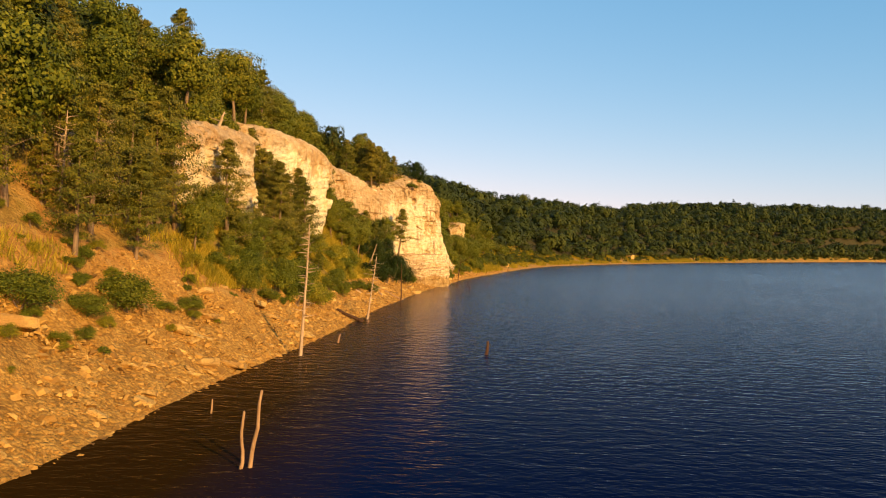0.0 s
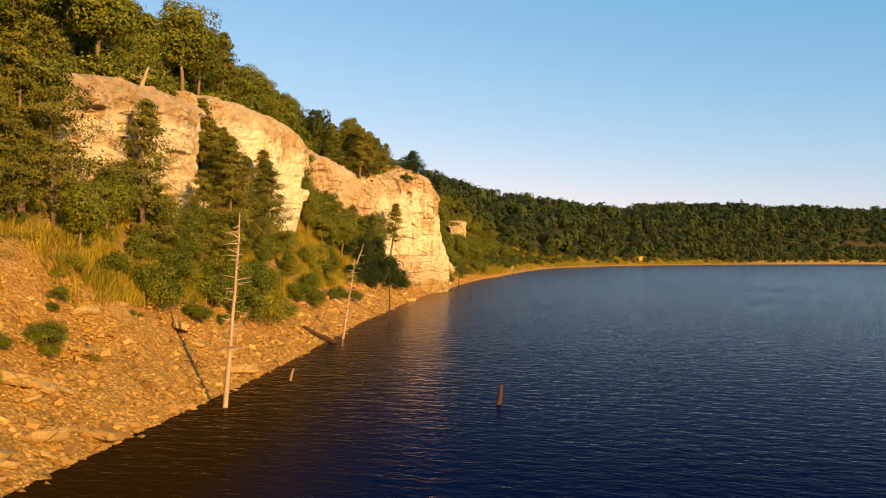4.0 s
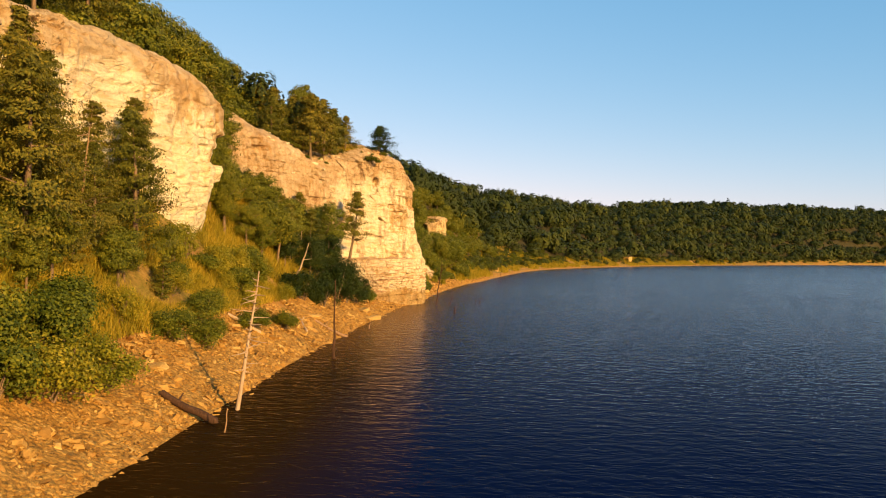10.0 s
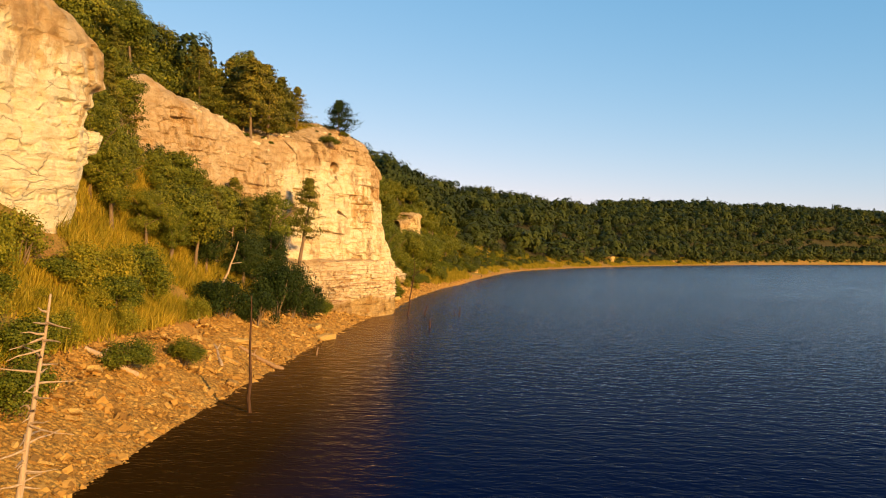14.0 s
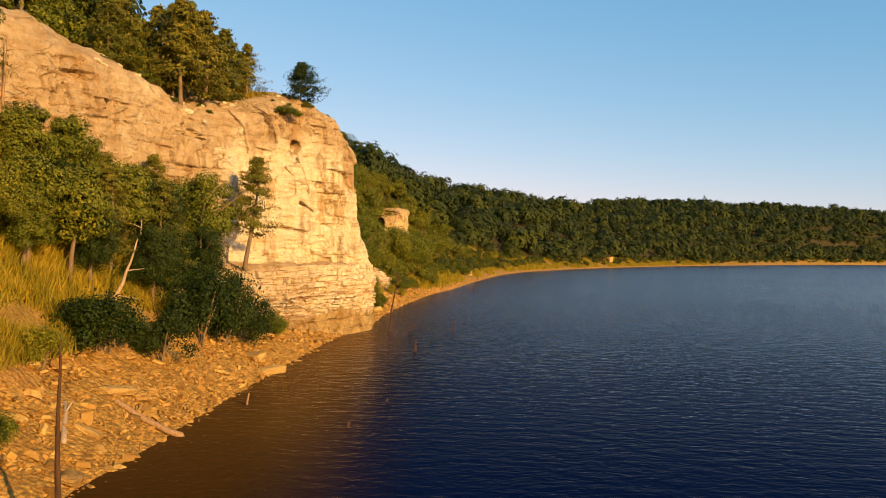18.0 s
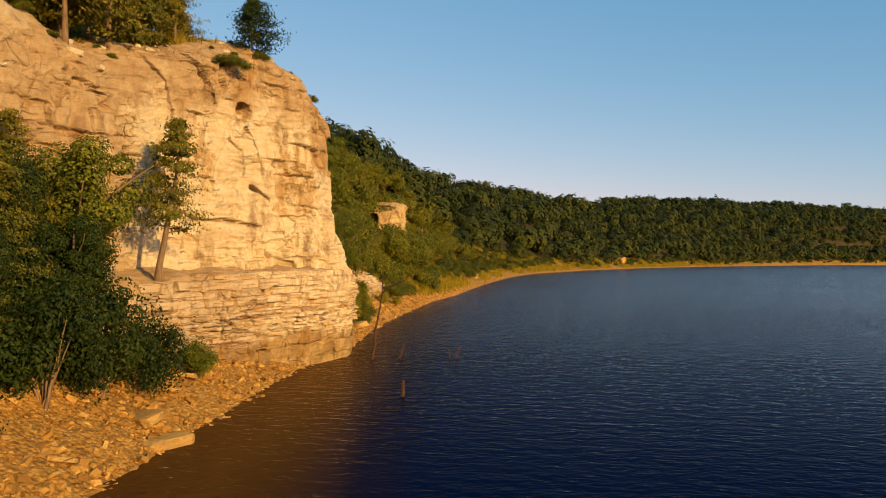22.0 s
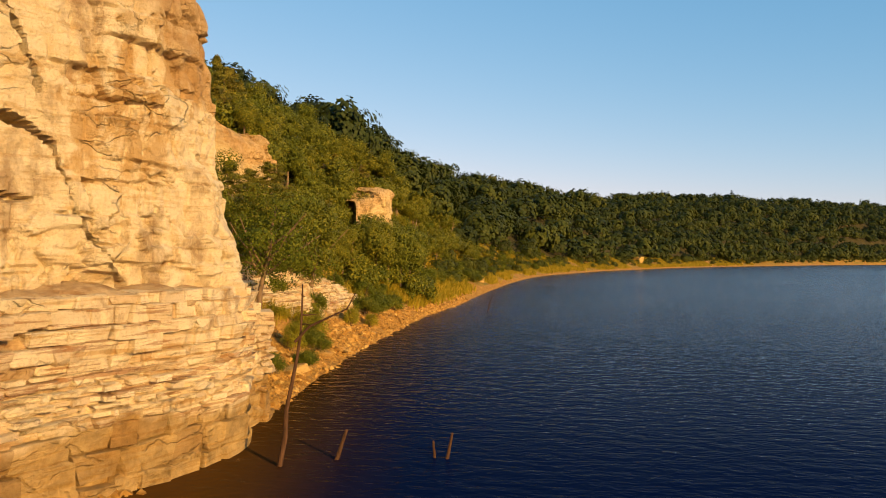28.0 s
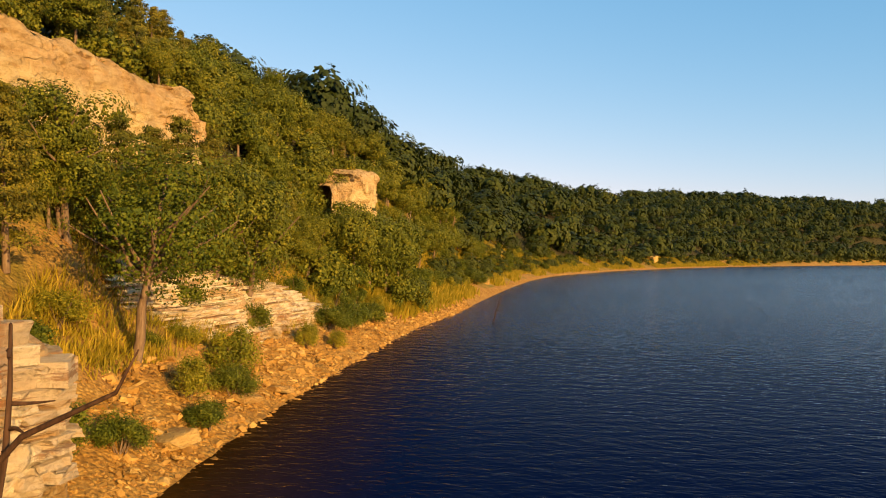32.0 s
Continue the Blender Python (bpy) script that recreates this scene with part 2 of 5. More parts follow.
def bark_material(name, dark, light, streak=(6, 6, 0.8)):
    m, ns, ln, b = material(name, 0.9)
    n = noise_tex(ns, ln, 2.0, 8, 0.7, streak)
    ln.new(ramp(ns, ln, n, [(0.3, dark), (0.7, light)]), b.inputs["Base Color"])
    bump(ns, ln, b, n, 0.7, 0.03)
    return m


BARK = bark_material("bark", (0.1, 0.06, 0.03), (0.3, 0.2, 0.11))
DEADWOOD = bark_material("bleached_deadwood", (0.3, 0.185, 0.09), (0.56, 0.41, 0.25))
GREYWOOD = bark_material("weathered_wood", (0.22, 0.12, 0.05), (0.44, 0.27, 0.13))
WETWOOD = bark_material("dark_waterlogged_wood", (0.028, 0.014, 0.007), (0.12, 0.06, 0.028))


def water_material():
    """Dark lake water: a faint blue body under a rippled surface whose gloss grows towards grazing angles."""
    m, ns, ln, b = material("lake_water", 0.5)
    b.inputs["Base Color"].default_value = (0.001, 0.004, 0.012, 1)
    b.inputs["Specular IOR Level"].default_value = 0.0
    # murky brown shallows along the bank
    geo = ns.new("ShaderNodeNewGeometry")
    sep = ns.new("ShaderNodeSeparateXYZ")
    ln.new(geo.outputs["Position"], sep.inputs[0])
    shallow = math_node(ns, ln, 'DIVIDE', math_node(ns, ln, 'SUBTRACT', -1.5, sep.outputs[0]), 5.5, True)
    ln.new(mix(ns, ln, shallow, (0.001, 0.006, 0.034), (0.027, 0.012, 0.002)), b.inputs["Base Color"])
    # golden reflection of the bluff, painted into the water's colour before its foot
    bluff_reflection = math_node(ns, ln, 'SUBTRACT', 1.0, math_node(ns, ln, 'DIVIDE', math_node(ns, ln, 'ABSOLUTE', math_node(ns, ln, 'SUBTRACT', sep.outputs[1], 117.0)), 34.0), True)
    bluff_reflection = math_node(ns, ln, 'MULTIPLY', bluff_reflection, 1.7, True)
    bluff_reflection = math_node(ns, ln, 'MULTIPLY', bluff_reflection, math_node(ns, ln, 'DIVIDE', math_node(ns, ln, 'SUBTRACT', -3.4, sep.outputs[0]), 4.0, True))
    ln.new(mix(ns, ln, bluff_reflection, b.inputs["Base Color"].links[0].from_socket, (0.1, 0.043, 0.008)), b.inputs["Base Color"])
    long = noise_tex(ns, ln, 1.1, 2, 0.5, (0.8, 1.35, 1), "Position", 9)
    short = noise_tex(ns, ln, 3.2, 2, 0.5, (0.9, 1.4, 1), "Position", -14)
    big = noise_tex(ns, ln, 0.02, 3, 0.5, (1, 1.6, 1))
    h = math_node(ns, ln, 'ADD', math_node(ns, ln, 'MULTIPLY', long, 1.0), math_node(ns, ln, 'MULTIPLY', short, 0.45))
    h = math_node(ns, ln, 'MULTIPLY', h, math_node(ns, ln, 'ADD', big, 0.35))
    bp = node(ns, "ShaderNodeBump", Strength=1.0, Distance=0.1)
    ln.new(h, bp.inputs["Height"])
    gl = node(ns, "ShaderNodeBsdfGlossy", Roughness=0.2)
    gl.inputs["Color"].default_value = (1.0, 0.95, 0.92, 1)
    fr = node(ns, "ShaderNodeFresnel", IOR=1.33)
    for n in (gl, fr, b):
        ln.new(bp.outputs["Normal"], n.inputs["Normal"])
    mx = ns.new("ShaderNodeMixShader")
    ln.new(math_node(ns, ln, 'POWER', math_node(ns, ln, 'MULTIPLY', fr.outputs[0], 1.0, True), 2.65, True), mx.inputs["Fac"])
    ln.new(b.outputs["BSDF"], mx.inputs[1])
    ln.new(gl.outputs["BSDF"], mx.inputs[2])
    ln.new(mx.outputs["Shader"], ns["Material Output"].inputs["Surface"])
    return m


WATER = water_material()


# ---- helpers of this scene ----
def mesh_np(name, verts, faces, mat, smooth=False):
    """A mesh from arrays; all faces have the same number of corners."""
    verts, faces = np.asarray(verts, np.float32), np.asarray(faces, np.int32)
    me = bpy.data.meshes.new(name)
    k = faces.shape[1]
    me.vertices.add(len(verts))
    me.vertices.foreach_set("co", verts.ravel())
    me.loops.add(faces.size)
    me.loops.foreach_set("vertex_index", faces.ravel())
    me.polygons.add(len(faces))
    me.polygons.foreach_set("loop_start", np.arange(0, faces.size, k, dtype=np.int32))
    me.polygons.foreach_set("use_smooth", np.full(len(faces), smooth))
    me.update(calc_edges=True)
    me.validate()
    me.materials.append(mat)
    return me


def part(name, data, parent, label="", m=None):
    ob = new(name, data)
    ob.parent = parent
    if m is not None:
        ob.matrix_basis = m
    if label:
        ob["label"] = label
    return ob


def thing(name, m, label, category, group="", kind=""):
    ob = new(name)
    ob.matrix_basis = m
    return tagged(ob, label, category, group, kind)


# ---- the shoreline, and the ground's height from the distance to it ----
SHORE = np.array([(-30, -900), (-20, -300), (-13.5, -60), (-12, 0), (-11.4, 22), (-11.7, 38), (-11.1, 50), (-10.9, 62), (-11, 75), (-11.2, 86),
                  (-10.9, 98), (-10.4, 112), (-9.8, 124), (-9.3, 133), (-8.2, 140), (-7.3, 147), (-7.5, 154), (-6.6, 163), (-5.2, 176), (-3.4, 190),
                  (-0.9, 201), (3.6, 229), (8.6, 258), (14, 284), (22, 311), (45, 361), (80, 421), (122, 482), (169, 541),
                  (235, 625), (312, 712), (430, 810), (620, 910), (950, 990), (1700, 1060), (3000, 1080)], float)


def dense_shore():
    seg = np.hypot(*np.diff(SHORE, axis=0).T)
    s = np.r_[0, np.cumsum(seg)]
    out = []
    fine = np.arange(0, s[-1], 1.0)
    for k in range(2):
        v = np.interp(fine, s, SHORE[:, k])
        for _ in range(2):
            w = np.ones(9) / 9
            v = np.convolve(np.r_[np.full(4, v[0]), v, np.full(4, v[-1])], w, 'valid')
        out.append(v)
    p = np.stack(out, 1)
    t = np.gradient(p, axis=0)
    t /= np.linalg.norm(t, axis=1, keepdims=True)
    n = np.stack([-t[:, 1], t[:, 0]], 1)        # to the land
    s0 = fine[np.argmin(np.abs(p[:, 1]) + (p[:, 0] > 50) * 999)]
    return fine - s0, p, n


S_LINE, P_LINE, N_LINE = dense_shore()


def shore_coords(x, y):
    """Along the shore (about y near the camera) and inland from it."""
    x, y = np.atleast_1d(x).astype(float), np.atleast_1d(y).astype(float)
    s, d = np.empty(len(x)), np.empty(len(x))
    for a in range(0, len(x), 2000):
        q = np.stack([x[a:a + 2000], y[a:a + 2000]], 1)
        dist = ((q[:, None] - P_LINE[None]) ** 2).sum(-1)
        i = dist.argmin(1)
        off = q - P_LINE[i]
        s[a:a + 2000], d[a:a + 2000] = S_LINE[i], (off * N_LINE[i]).sum(1)
    return s, d


def at_shore(s, d):
    p = np.array([np.interp(s, S_LINE, P_LINE[:, k]) for k in (0, 1)])
    n = np.array([np.interp(s, S_LINE, N_LINE[:, k]) for k in (0, 1)])
    return p + n * d


FOOT = ([-60, -6, 0, 3, 6, 9, 11, 14, 18, 30], [-14, -2.2, 0, 1.35, 3.1, 6.0, 8.4, 10.6, 13, 18])
TOP = ([0, 8, 12, 18, 25, 40, 60, 120, 400, 3000], [8, 14, 17.6, 19.6, 22.3, 29.5, 36, 40.5, 40, 30])
# rims of the cliffs: x, y, top
BLUFF_RIM = [(-26, 108, 20.0), (-22.8, 113.5, 19.4), (-20.3, 118.2, 18.4), (-17.2, 123.8, 16.4), (-15.2, 127.6, 17.0), (-14.0, 129.6, 17.9), (-12.4, 132.0, 18.7), (-10.9, 134.2, 18.3),
             (-9.4, 136.4, 17.4), (-8.6, 138.2, 16.0), (-8.6, 139.6, 14.7), (-9.4, 141.4, 13.8), (-12, 143.5, 13.5), (-17, 146, 14.5), (-22, 147, 15)]
UPPER_RIM = [(-25, 49, 14.0), (-21.5, 52, 15.0), (-20, 58, 16.0), (-19.2, 64, 16.6), (-19.4, 68.5, 16.6), (-20.8, 72, 17), (-23.4, 75.5, 17.4), (-25.5, 79, 17.6)]
LEANING_RIM = [(-25.4, 76.5, 18.6), (-23.8, 80, 19.2), (-22.7, 85, 19.4), (-20.9, 90, 19.0), (-19.4, 93.4, 18.3), (-19.7, 95.6, 17.4), (-22.0, 97.2, 16.4), (-26, 98.5, 16)]
SMALL_RIM = [(-24.5, 42, 13.2), (-21.6, 44.5, 13.6), (-20.6, 46.8, 13.7), (-21.5, 49, 13.5), (-25, 51, 13)]
FAR_RIM = [(-27, 146, 18), (-22.5, 150, 17.6), (-19.2, 155.5, 16.8), (-15.8, 161.5, 15.4), (-13.2, 166.5, 14.6), (-12.4, 168.6, 14), (-13.5, 170.5, 13), (-18, 173, 13)]

OUTCROP_RIM = [(-11.0, 192.6, 11.2), (-9.2, 193.4, 12.3), (-8.0, 194.1, 12.9), (-7.2, 195.0, 12.9), (-7.1, 196.0, 12.6), (-8.2, 197.6, 12.0), (-11, 199.4, 11.8)]


def step_line(rim):
    """Along the shore, how far inland the rim runs and how high it is."""
    r = np.array(rim, float)
    s, d = shore_coords(r[:, 0], r[:, 1])
    keep = [0]
    for i in range(1, len(s)):
        if s[i] > s[keep[-1]] + 0.2:
            keep.append(i)
    return s[keep], d[keep], r[keep, 2]


CLIFFS = [step_line(r) for r in (SMALL_RIM, UPPER_RIM, LEANING_RIM, BLUFF_RIM, FAR_RIM, OUTCROP_RIM)]


def smooth01(x):
    x = np.clip(x, 0, 1)
    return x * x * (3 - 2 * x)


def ground_sd(s, d):
    s, d = np.asarray(s, float), np.asarray(d, float)
    foot, top = np.interp(d, *FOOT), np.interp(d, *TOP)
    steep = np.interp(d, [7, 11, 15], [1.0, 0.3, 0.0])
    foot = foot * np.where(d > 0, np.interp(s, [0, 46, 62, 112, 122, 145, 152, 200], [1, 1.05, 1.3, 1.3, 1.0, 1.0, 1.2, 1.2])
                           + steep * np.interp(s, [20, 32, 50, 58, 66], [0.2, 0.5, 0.5, 0.32, 0.0]), 1)
    top = top - 4.6 * smooth01((s - 148) / 36) * smooth01((d - 12) / 12)
    top = top + 2.4 * np.exp(-((s - 127) / 20) ** 2) * smooth01((d - 11) / 8)
    top = top + 3.4 * np.exp(-((s - 252) / 27) ** 2) * smooth01((d - 14) / 10)
    far = smooth01((s - 200) / 150)
    plain = foot + (top - foot) * smooth01((d - 8) / 11)
    low = np.interp(d, [-60, -6, 0, 4, 10, 25, 45, 70, 120, 400, 3000], [-14, -2.2, 0, 1.5, 4.2, 14.5, 24.5, 29, 32, 34, 30])
    low = low * np.where(d > 0, np.interp(s, [380, 440, 560, 640, 720, 820, 1000, 1300], [1, 0.94, 0.96, 1.12, 1.3, 1.46, 1.6, 1.7]), 1)
    low = low + 3.0 * np.exp(-((s - 252) / 27) ** 2) * smooth01((d - 14) / 10)
    h = plain + (low - plain) * far
    for cs, cd, ct in CLIFFS:
        w = smooth01((s - cs[0]) / 3) * smooth01((cs[-1] - s) / 3)
        dc, rim = np.interp(s, cs, cd), np.interp(s, cs, ct)
        above = rim - 0.4 + (np.maximum(top, rim + (d - dc) * 0.25) - rim) * smooth01((d - dc - 2) / 9)
        step = foot + (above - foot) * smooth01((d - dc - 1.2) / 1.2)
        h = h + (step - h) * w
    roll = 1.2 * np.sin(s * 0.05 + 1.0) * np.sin(d * 0.07) + 1.0 * np.sin(s * 0.021 + 0.6) * smooth01((d - 25) / 40)
    return h + roll * smooth01((d - 18) / 20)


def in_cliff(x, y):
    """Whether a place lies in or right behind a cliff's face."""
    s, d = (v[0] for v in shore_coords(x, y))
    return any(cs[0] - .5 < s < cs[-1] + .5 and -1.0 < d - np.interp(s, cs, cd) < 2.2 for cs, cd, _ in CLIFFS)


def clear_of_cliff(x, y, front=1.5, behind=2.7):
    """The place itself, or the nearest one before or behind a cliff's face."""
    s, d = (v[0] for v in shore_coords(x, y))
    for cs, cd, _ in CLIFFS:
        off = d - np.interp(s, cs, cd)
        if cs[0] - .5 < s < cs[-1] + .5 and -front < off < behind:
            return at_shore(s, d - off + (-front if off < 1.2 else behind))
    return x, y


def ground_z(x, y):
    return float(ground_sd(*shore_coords(x, y))[0])


# ---- ground and water ----
def build_ground():
    ss = np.r_[np.arange(-800, -60, 40), np.arange(-60, 8, 4), np.arange(8, 215, 0.75), np.arange(215, 420, 4), np.arange(420, 1000, 10), np.arange(1000, 3900, 60)]
    ds = np.r_[-60, -25, -10, -5, -2.5, -1.2, np.arange(-0.6, 16, 0.4), np.arange(16, 40, 1.5), np.arange(40, 130, 6), 150, 200, 300, 500, 900, 1600, 2600]
    S, D = np.meshgrid(ss, ds, indexing='ij')
    p = np.stack([np.interp(S, S_LINE, P_LINE[:, k]) + np.interp(S, S_LINE, N_LINE[:, k]) * D for k in (0, 1)], -1)
    z = ground_sd(S, D)
    near = (S > 5) & (S < 220) & (D > -3) & (D < 20)
    for i, j in zip(*np.nonzero(near)):
        v = Vector((p[i, j, 0], p[i, j, 1], 0))
        a = 0.22 if D[i, j] > 0.5 else 0.09
        z[i, j] += a * noise.noise(v * 0.9) + 0.5 * a * noise.noise(v * 2.3) + (0.5 * noise.noise(v * 0.25) if D[i, j] > 3 else 0)
    verts = np.concatenate([p, z[..., None]], -1).reshape(-1, 3)
    a, b = S.shape
    i = np.arange(a * b).reshape(a, b)
    faces = np.stack([i[:-1, :-1], i[1:, :-1], i[1:, 1:], i[:-1, 1:]], -1).reshape(-1, 4)[:, ::-1]
    me = mesh_np("ground", verts, faces, GROUND, True)
    # zones: 0 bare rubble, 1 grass and soil, 2 woodland floor
    bank = np.interp(S, [0, 30, 60, 118, 124, 143, 150, 180, 300, 3000], [9.0, 8.5, 5.5, 4.5, 4.0, 3.5, 4.5, 2.0, 0.7, 0.6])
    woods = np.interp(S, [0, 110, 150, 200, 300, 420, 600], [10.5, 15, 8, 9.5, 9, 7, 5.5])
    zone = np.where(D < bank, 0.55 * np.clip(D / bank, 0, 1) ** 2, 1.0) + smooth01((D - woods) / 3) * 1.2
    bare = np.exp(-((S - 108) / 10.0) ** 2) * smooth01((D - 8) / 2) * smooth01((19 - D) / 3)
    zone = zone * (1 - bare) + 0.62 * bare
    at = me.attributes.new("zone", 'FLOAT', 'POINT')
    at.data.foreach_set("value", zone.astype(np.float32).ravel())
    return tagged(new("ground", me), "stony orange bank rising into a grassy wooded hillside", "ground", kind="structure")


build_ground()
xs = np.array([-400, 0, 400, 3500.0])
ys = np.array([-2500, -200, 200, 1200, 3500.0])
X, Y = np.meshgrid(xs, ys, indexing='ij')
idx = np.arange(20).reshape(4, 5)
wf = np.stack([idx[:-1, :-1], idx[1:, :-1], idx[1:, 1:], idx[:-1, 1:]], -1).reshape(-1, 4)
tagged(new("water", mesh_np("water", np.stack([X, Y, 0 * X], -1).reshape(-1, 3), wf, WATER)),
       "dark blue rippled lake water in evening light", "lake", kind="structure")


# ---- cliffs ----
def seg_dist(px, pz, line):
    """Distance from points to a polyline, all in the plane of a cliff face."""
    best = np.full(px.shape, 1e9)
    for (ax, az), (bx, bz) in zip(line[:-1], line[1:]):
        ux, uz = bx - ax, bz - az
        t = np.clip(((px - ax) * ux + (pz - az) * uz) / (ux * ux + uz * uz), 0, 1)
        best = np.minimum(best, np.hypot(px - ax - t * ux, pz - az - t * uz))
    return best


def resample(line, step):
    line = np.asarray(line, float)
    seg = np.linalg.norm(np.diff(line, axis=0), axis=1)
    s = np.r_[0, np.cumsum(seg)]
    n = max(3, int(s[-1] / step))
    f = np.linspace(0, s[-1], n)
    return f, np.stack([np.interp(f, s, line[:, k]) for k in range(line.shape[1])], 1)


def cliff_mesh(name, rim, z0, step, mat, seed, lean=0.1, rough=0.45, layers=0.8, cracks=(), hole=None, shade=1.5, depth=5.0, round_top=2.5, bulges=(), back=(-1.0, 0.35), worn=(3.0, -9)):
    """A cliff from its rim: points (x, y, top). The face leans back, steps in beds, is split by cracks and rounds off into a top that runs inland."""
    rng = np.random.default_rng(seed)
    u, line = resample(rim, step)
    k = max(3, int(1.2 / step))
    pad = np.pad(line, ((k, k), (0, 0)), 'edge')
    line = np.stack([np.convolve(pad[:, c], np.ones(2 * k + 1) / (2 * k + 1), 'valid') for c in range(3)], 1)
    line[:, 2] += [0.5 * noise.noise(Vector((a * .35, seed, 5))) + 0.28 * noise.noise(Vector((a * 1.2, seed, 9))) for a in u]
    t = np.gradient(line[:, :2], axis=0)
    t /= np.linalg.norm(t, axis=1, keepdims=True)
    out = np.stack([t[:, 1], -t[:, 0]], 1)
    rows = int((line[:, 2].max() - z0) / step)
    f = np.linspace(0, 1, rows)
    U = np.repeat(u[:, None], rows, 1)
    Z = z0 + (line[:, 2:3] - z0) * f[None]
    top = np.repeat(line[:, 2:3], rows, 1)
    push = -lean * (Z - z0)
    # beds of rock, each set in or out a little
    edge = np.cumsum(rng.uniform(0.35, 1.5, 80) * layers)
    edge = z0 - 1 + edge
    warp = np.array([0.35 * noise.noise(Vector((a * 0.12, seed, 0))) for a in u])[:, None]
    lay = np.searchsorted(edge, Z + warp)
    offs = rng.uniform(-0.16, 0.16, 100)
    gap = np.abs(Z + warp - edge[np.clip(lay, 0, 79)])
    gap = np.minimum(gap, np.abs(Z + warp - edge[np.clip(lay - 1, 0, 79)]))
    n1 = np.empty_like(Z)
    n2 = np.empty_like(Z)
    n3 = np.empty_like(Z)
    n4 = np.empty_like(Z)
    for i in range(len(u)):
        for j in range(rows):
            n1[i, j] = noise.noise(Vector((u[i] * 0.16, Z[i, j] * 0.2, seed)))
            n2[i, j] = noise.noise(Vector((u[i] * 0.6, lay[i, j] * 3.1 + Z[i, j] * 0.3, seed + 7)))
            n3[i, j] = noise.noise(Vector((u[i] * 1.5, Z[i, j] * 2.2, seed + 13)))
            n4[i, j] = noise.noise(Vector((u[i] * 0.45 + 0.3 * noise.noise(Vector((u[i] * .2, Z[i, j] * .5, 3))), Z[i, j] * 0.08, seed + 23)))
    # fractured blocks in the rougher patches
    cell = np.empty_like(Z, int)
    join = np.empty_like(Z)
    for L in np.unique(lay):
        cuts = np.cumsum(rng.uniform(0.4, 2.2, int(u[-1] / 1.2) + 20)) - rng.uniform(0, 2)
        sel = lay == L
        uu = U[sel] + 0.25 * n3[sel] + 0.15 * (Z[sel] - edge[min(L, 79)])
        ci = np.searchsorted(cuts, uu)
        cell[sel] = ci + 977 * L
        join[sel] = np.minimum(np.abs(uu - cuts[np.clip(ci, 0, len(cuts) - 1)]), np.abs(uu - cuts[np.clip(ci - 1, 0, len(cuts) - 1)]))
    cell_off = rng.uniform(-1, 1, 5003)[cell % 5003]
    patchy = np.clip(0.3 + 2.6 * n1 + 1.2 * n2, 0.03, 1)
    push += rough * 0.8 * cell_off * np.clip(patchy, .14, 1)
    push -= 0.22 * np.exp(-(join / 0.06) ** 2) * np.clip(patchy * 1.6 - .35, 0, 1)
    push += rough * 1.6 * n1 + offs[lay % 100] * (0.4 + 1.6 * n2) * rough * 1.3 + rough * 0.35 * n3
    push -= 0.3 * np.exp(-(gap / 0.06) ** 2) * np.clip(n2 * 3.5 - 0.3, 0, 1) * np.clip(patchy * 1.8 - .3, 0, 1)
    push -= 0.5 * rough * np.exp(-(n4 / 0.035) ** 2) * np.clip(n1 * 2 + 0.6, 0, 1)
    # larger broken blocks with open joints
    tall = np.cumsum(rng.uniform(1.0, 2.8, 40)) + z0 - 2
    tier = np.searchsorted(tall, Z + 2 * warp + 0.35 * n3)
    slack = np.minimum(np.abs(Z + 2 * warp + 0.35 * n3 - tall[np.clip(tier, 0, 39)]), np.abs(Z + 2 * warp + 0.35 * n3 - tall[np.clip(tier - 1, 0, 39)]))
    block = np.empty_like(Z, int)
    for L in np.unique(tier):
        cuts = np.cumsum(rng.uniform(1.0, 4.2, int(u[-1] / 2) + 20)) - rng.uniform(0, 3)
        sel = tier == L
        uu = U[sel] + 0.45 * n3[sel] + rng.uniform(-.5, .5) * (Z[sel] - tall[min(L, 39)])
        ci = np.searchsorted(cuts, uu)
        block[sel] = ci + 613 * L
        slack[sel] = np.minimum(slack[sel], np.minimum(np.abs(uu - cuts[np.clip(ci, 0, len(cuts) - 1)]), np.abs(uu - cuts[np.clip(ci - 1, 0, len(cuts) - 1)])))
    push += 0.62 * rough * rng.uniform(-1, 1, 4001)[block % 4001] * np.clip(0.55 + 1.5 * n1, 0.1, 1)
    push -= 0.5 * rough * np.exp(-(slack / 0.09) ** 2) * np.clip(0.25 + 2.2 * n2, 0, 1)
    for bu_, bz_, ru_, rz_, amount in bulges:       # blocks that stand out of the face
        box = smooth01((ru_ - np.abs(U - bu_ + 0.3 * n3 + 0.4 * n2)) / 0.5) * smooth01((rz_ - np.abs(Z - bz_ + 0.4 * n3)) / 1.3)
        push += amount * box
    for path, wide, deep in cracks:
        pu, pz = np.array(path).T
        cu = np.interp(Z, pz[::-1], pu[::-1])
        inside = smooth01((Z - pz[-1]) / 0.5) * smooth01((pz[0] - Z) / 0.5)
        left = np.clip(cu - U - 0.25 * n3, 0, None)
        push += 0.42 * deep * inside * np.exp(-left / 1.6) * (U + 0.25 * n3 < cu)
        push -= deep * 1.6 * smooth01((wide + 0.05 * n3 - seg_dist(U + 0.25 * n3 - 0.1, Z, path)) / 0.09)
    if hole:
        r = np.hypot((U - hole[0]), (Z - hole[1]) * 1.1) + 0.1 * n3
        cave = smooth01((hole[2] - r) / 0.13)
        push -= 3.2 * cave
    over = np.clip((Z - top + round_top) / round_top, 0, 1)
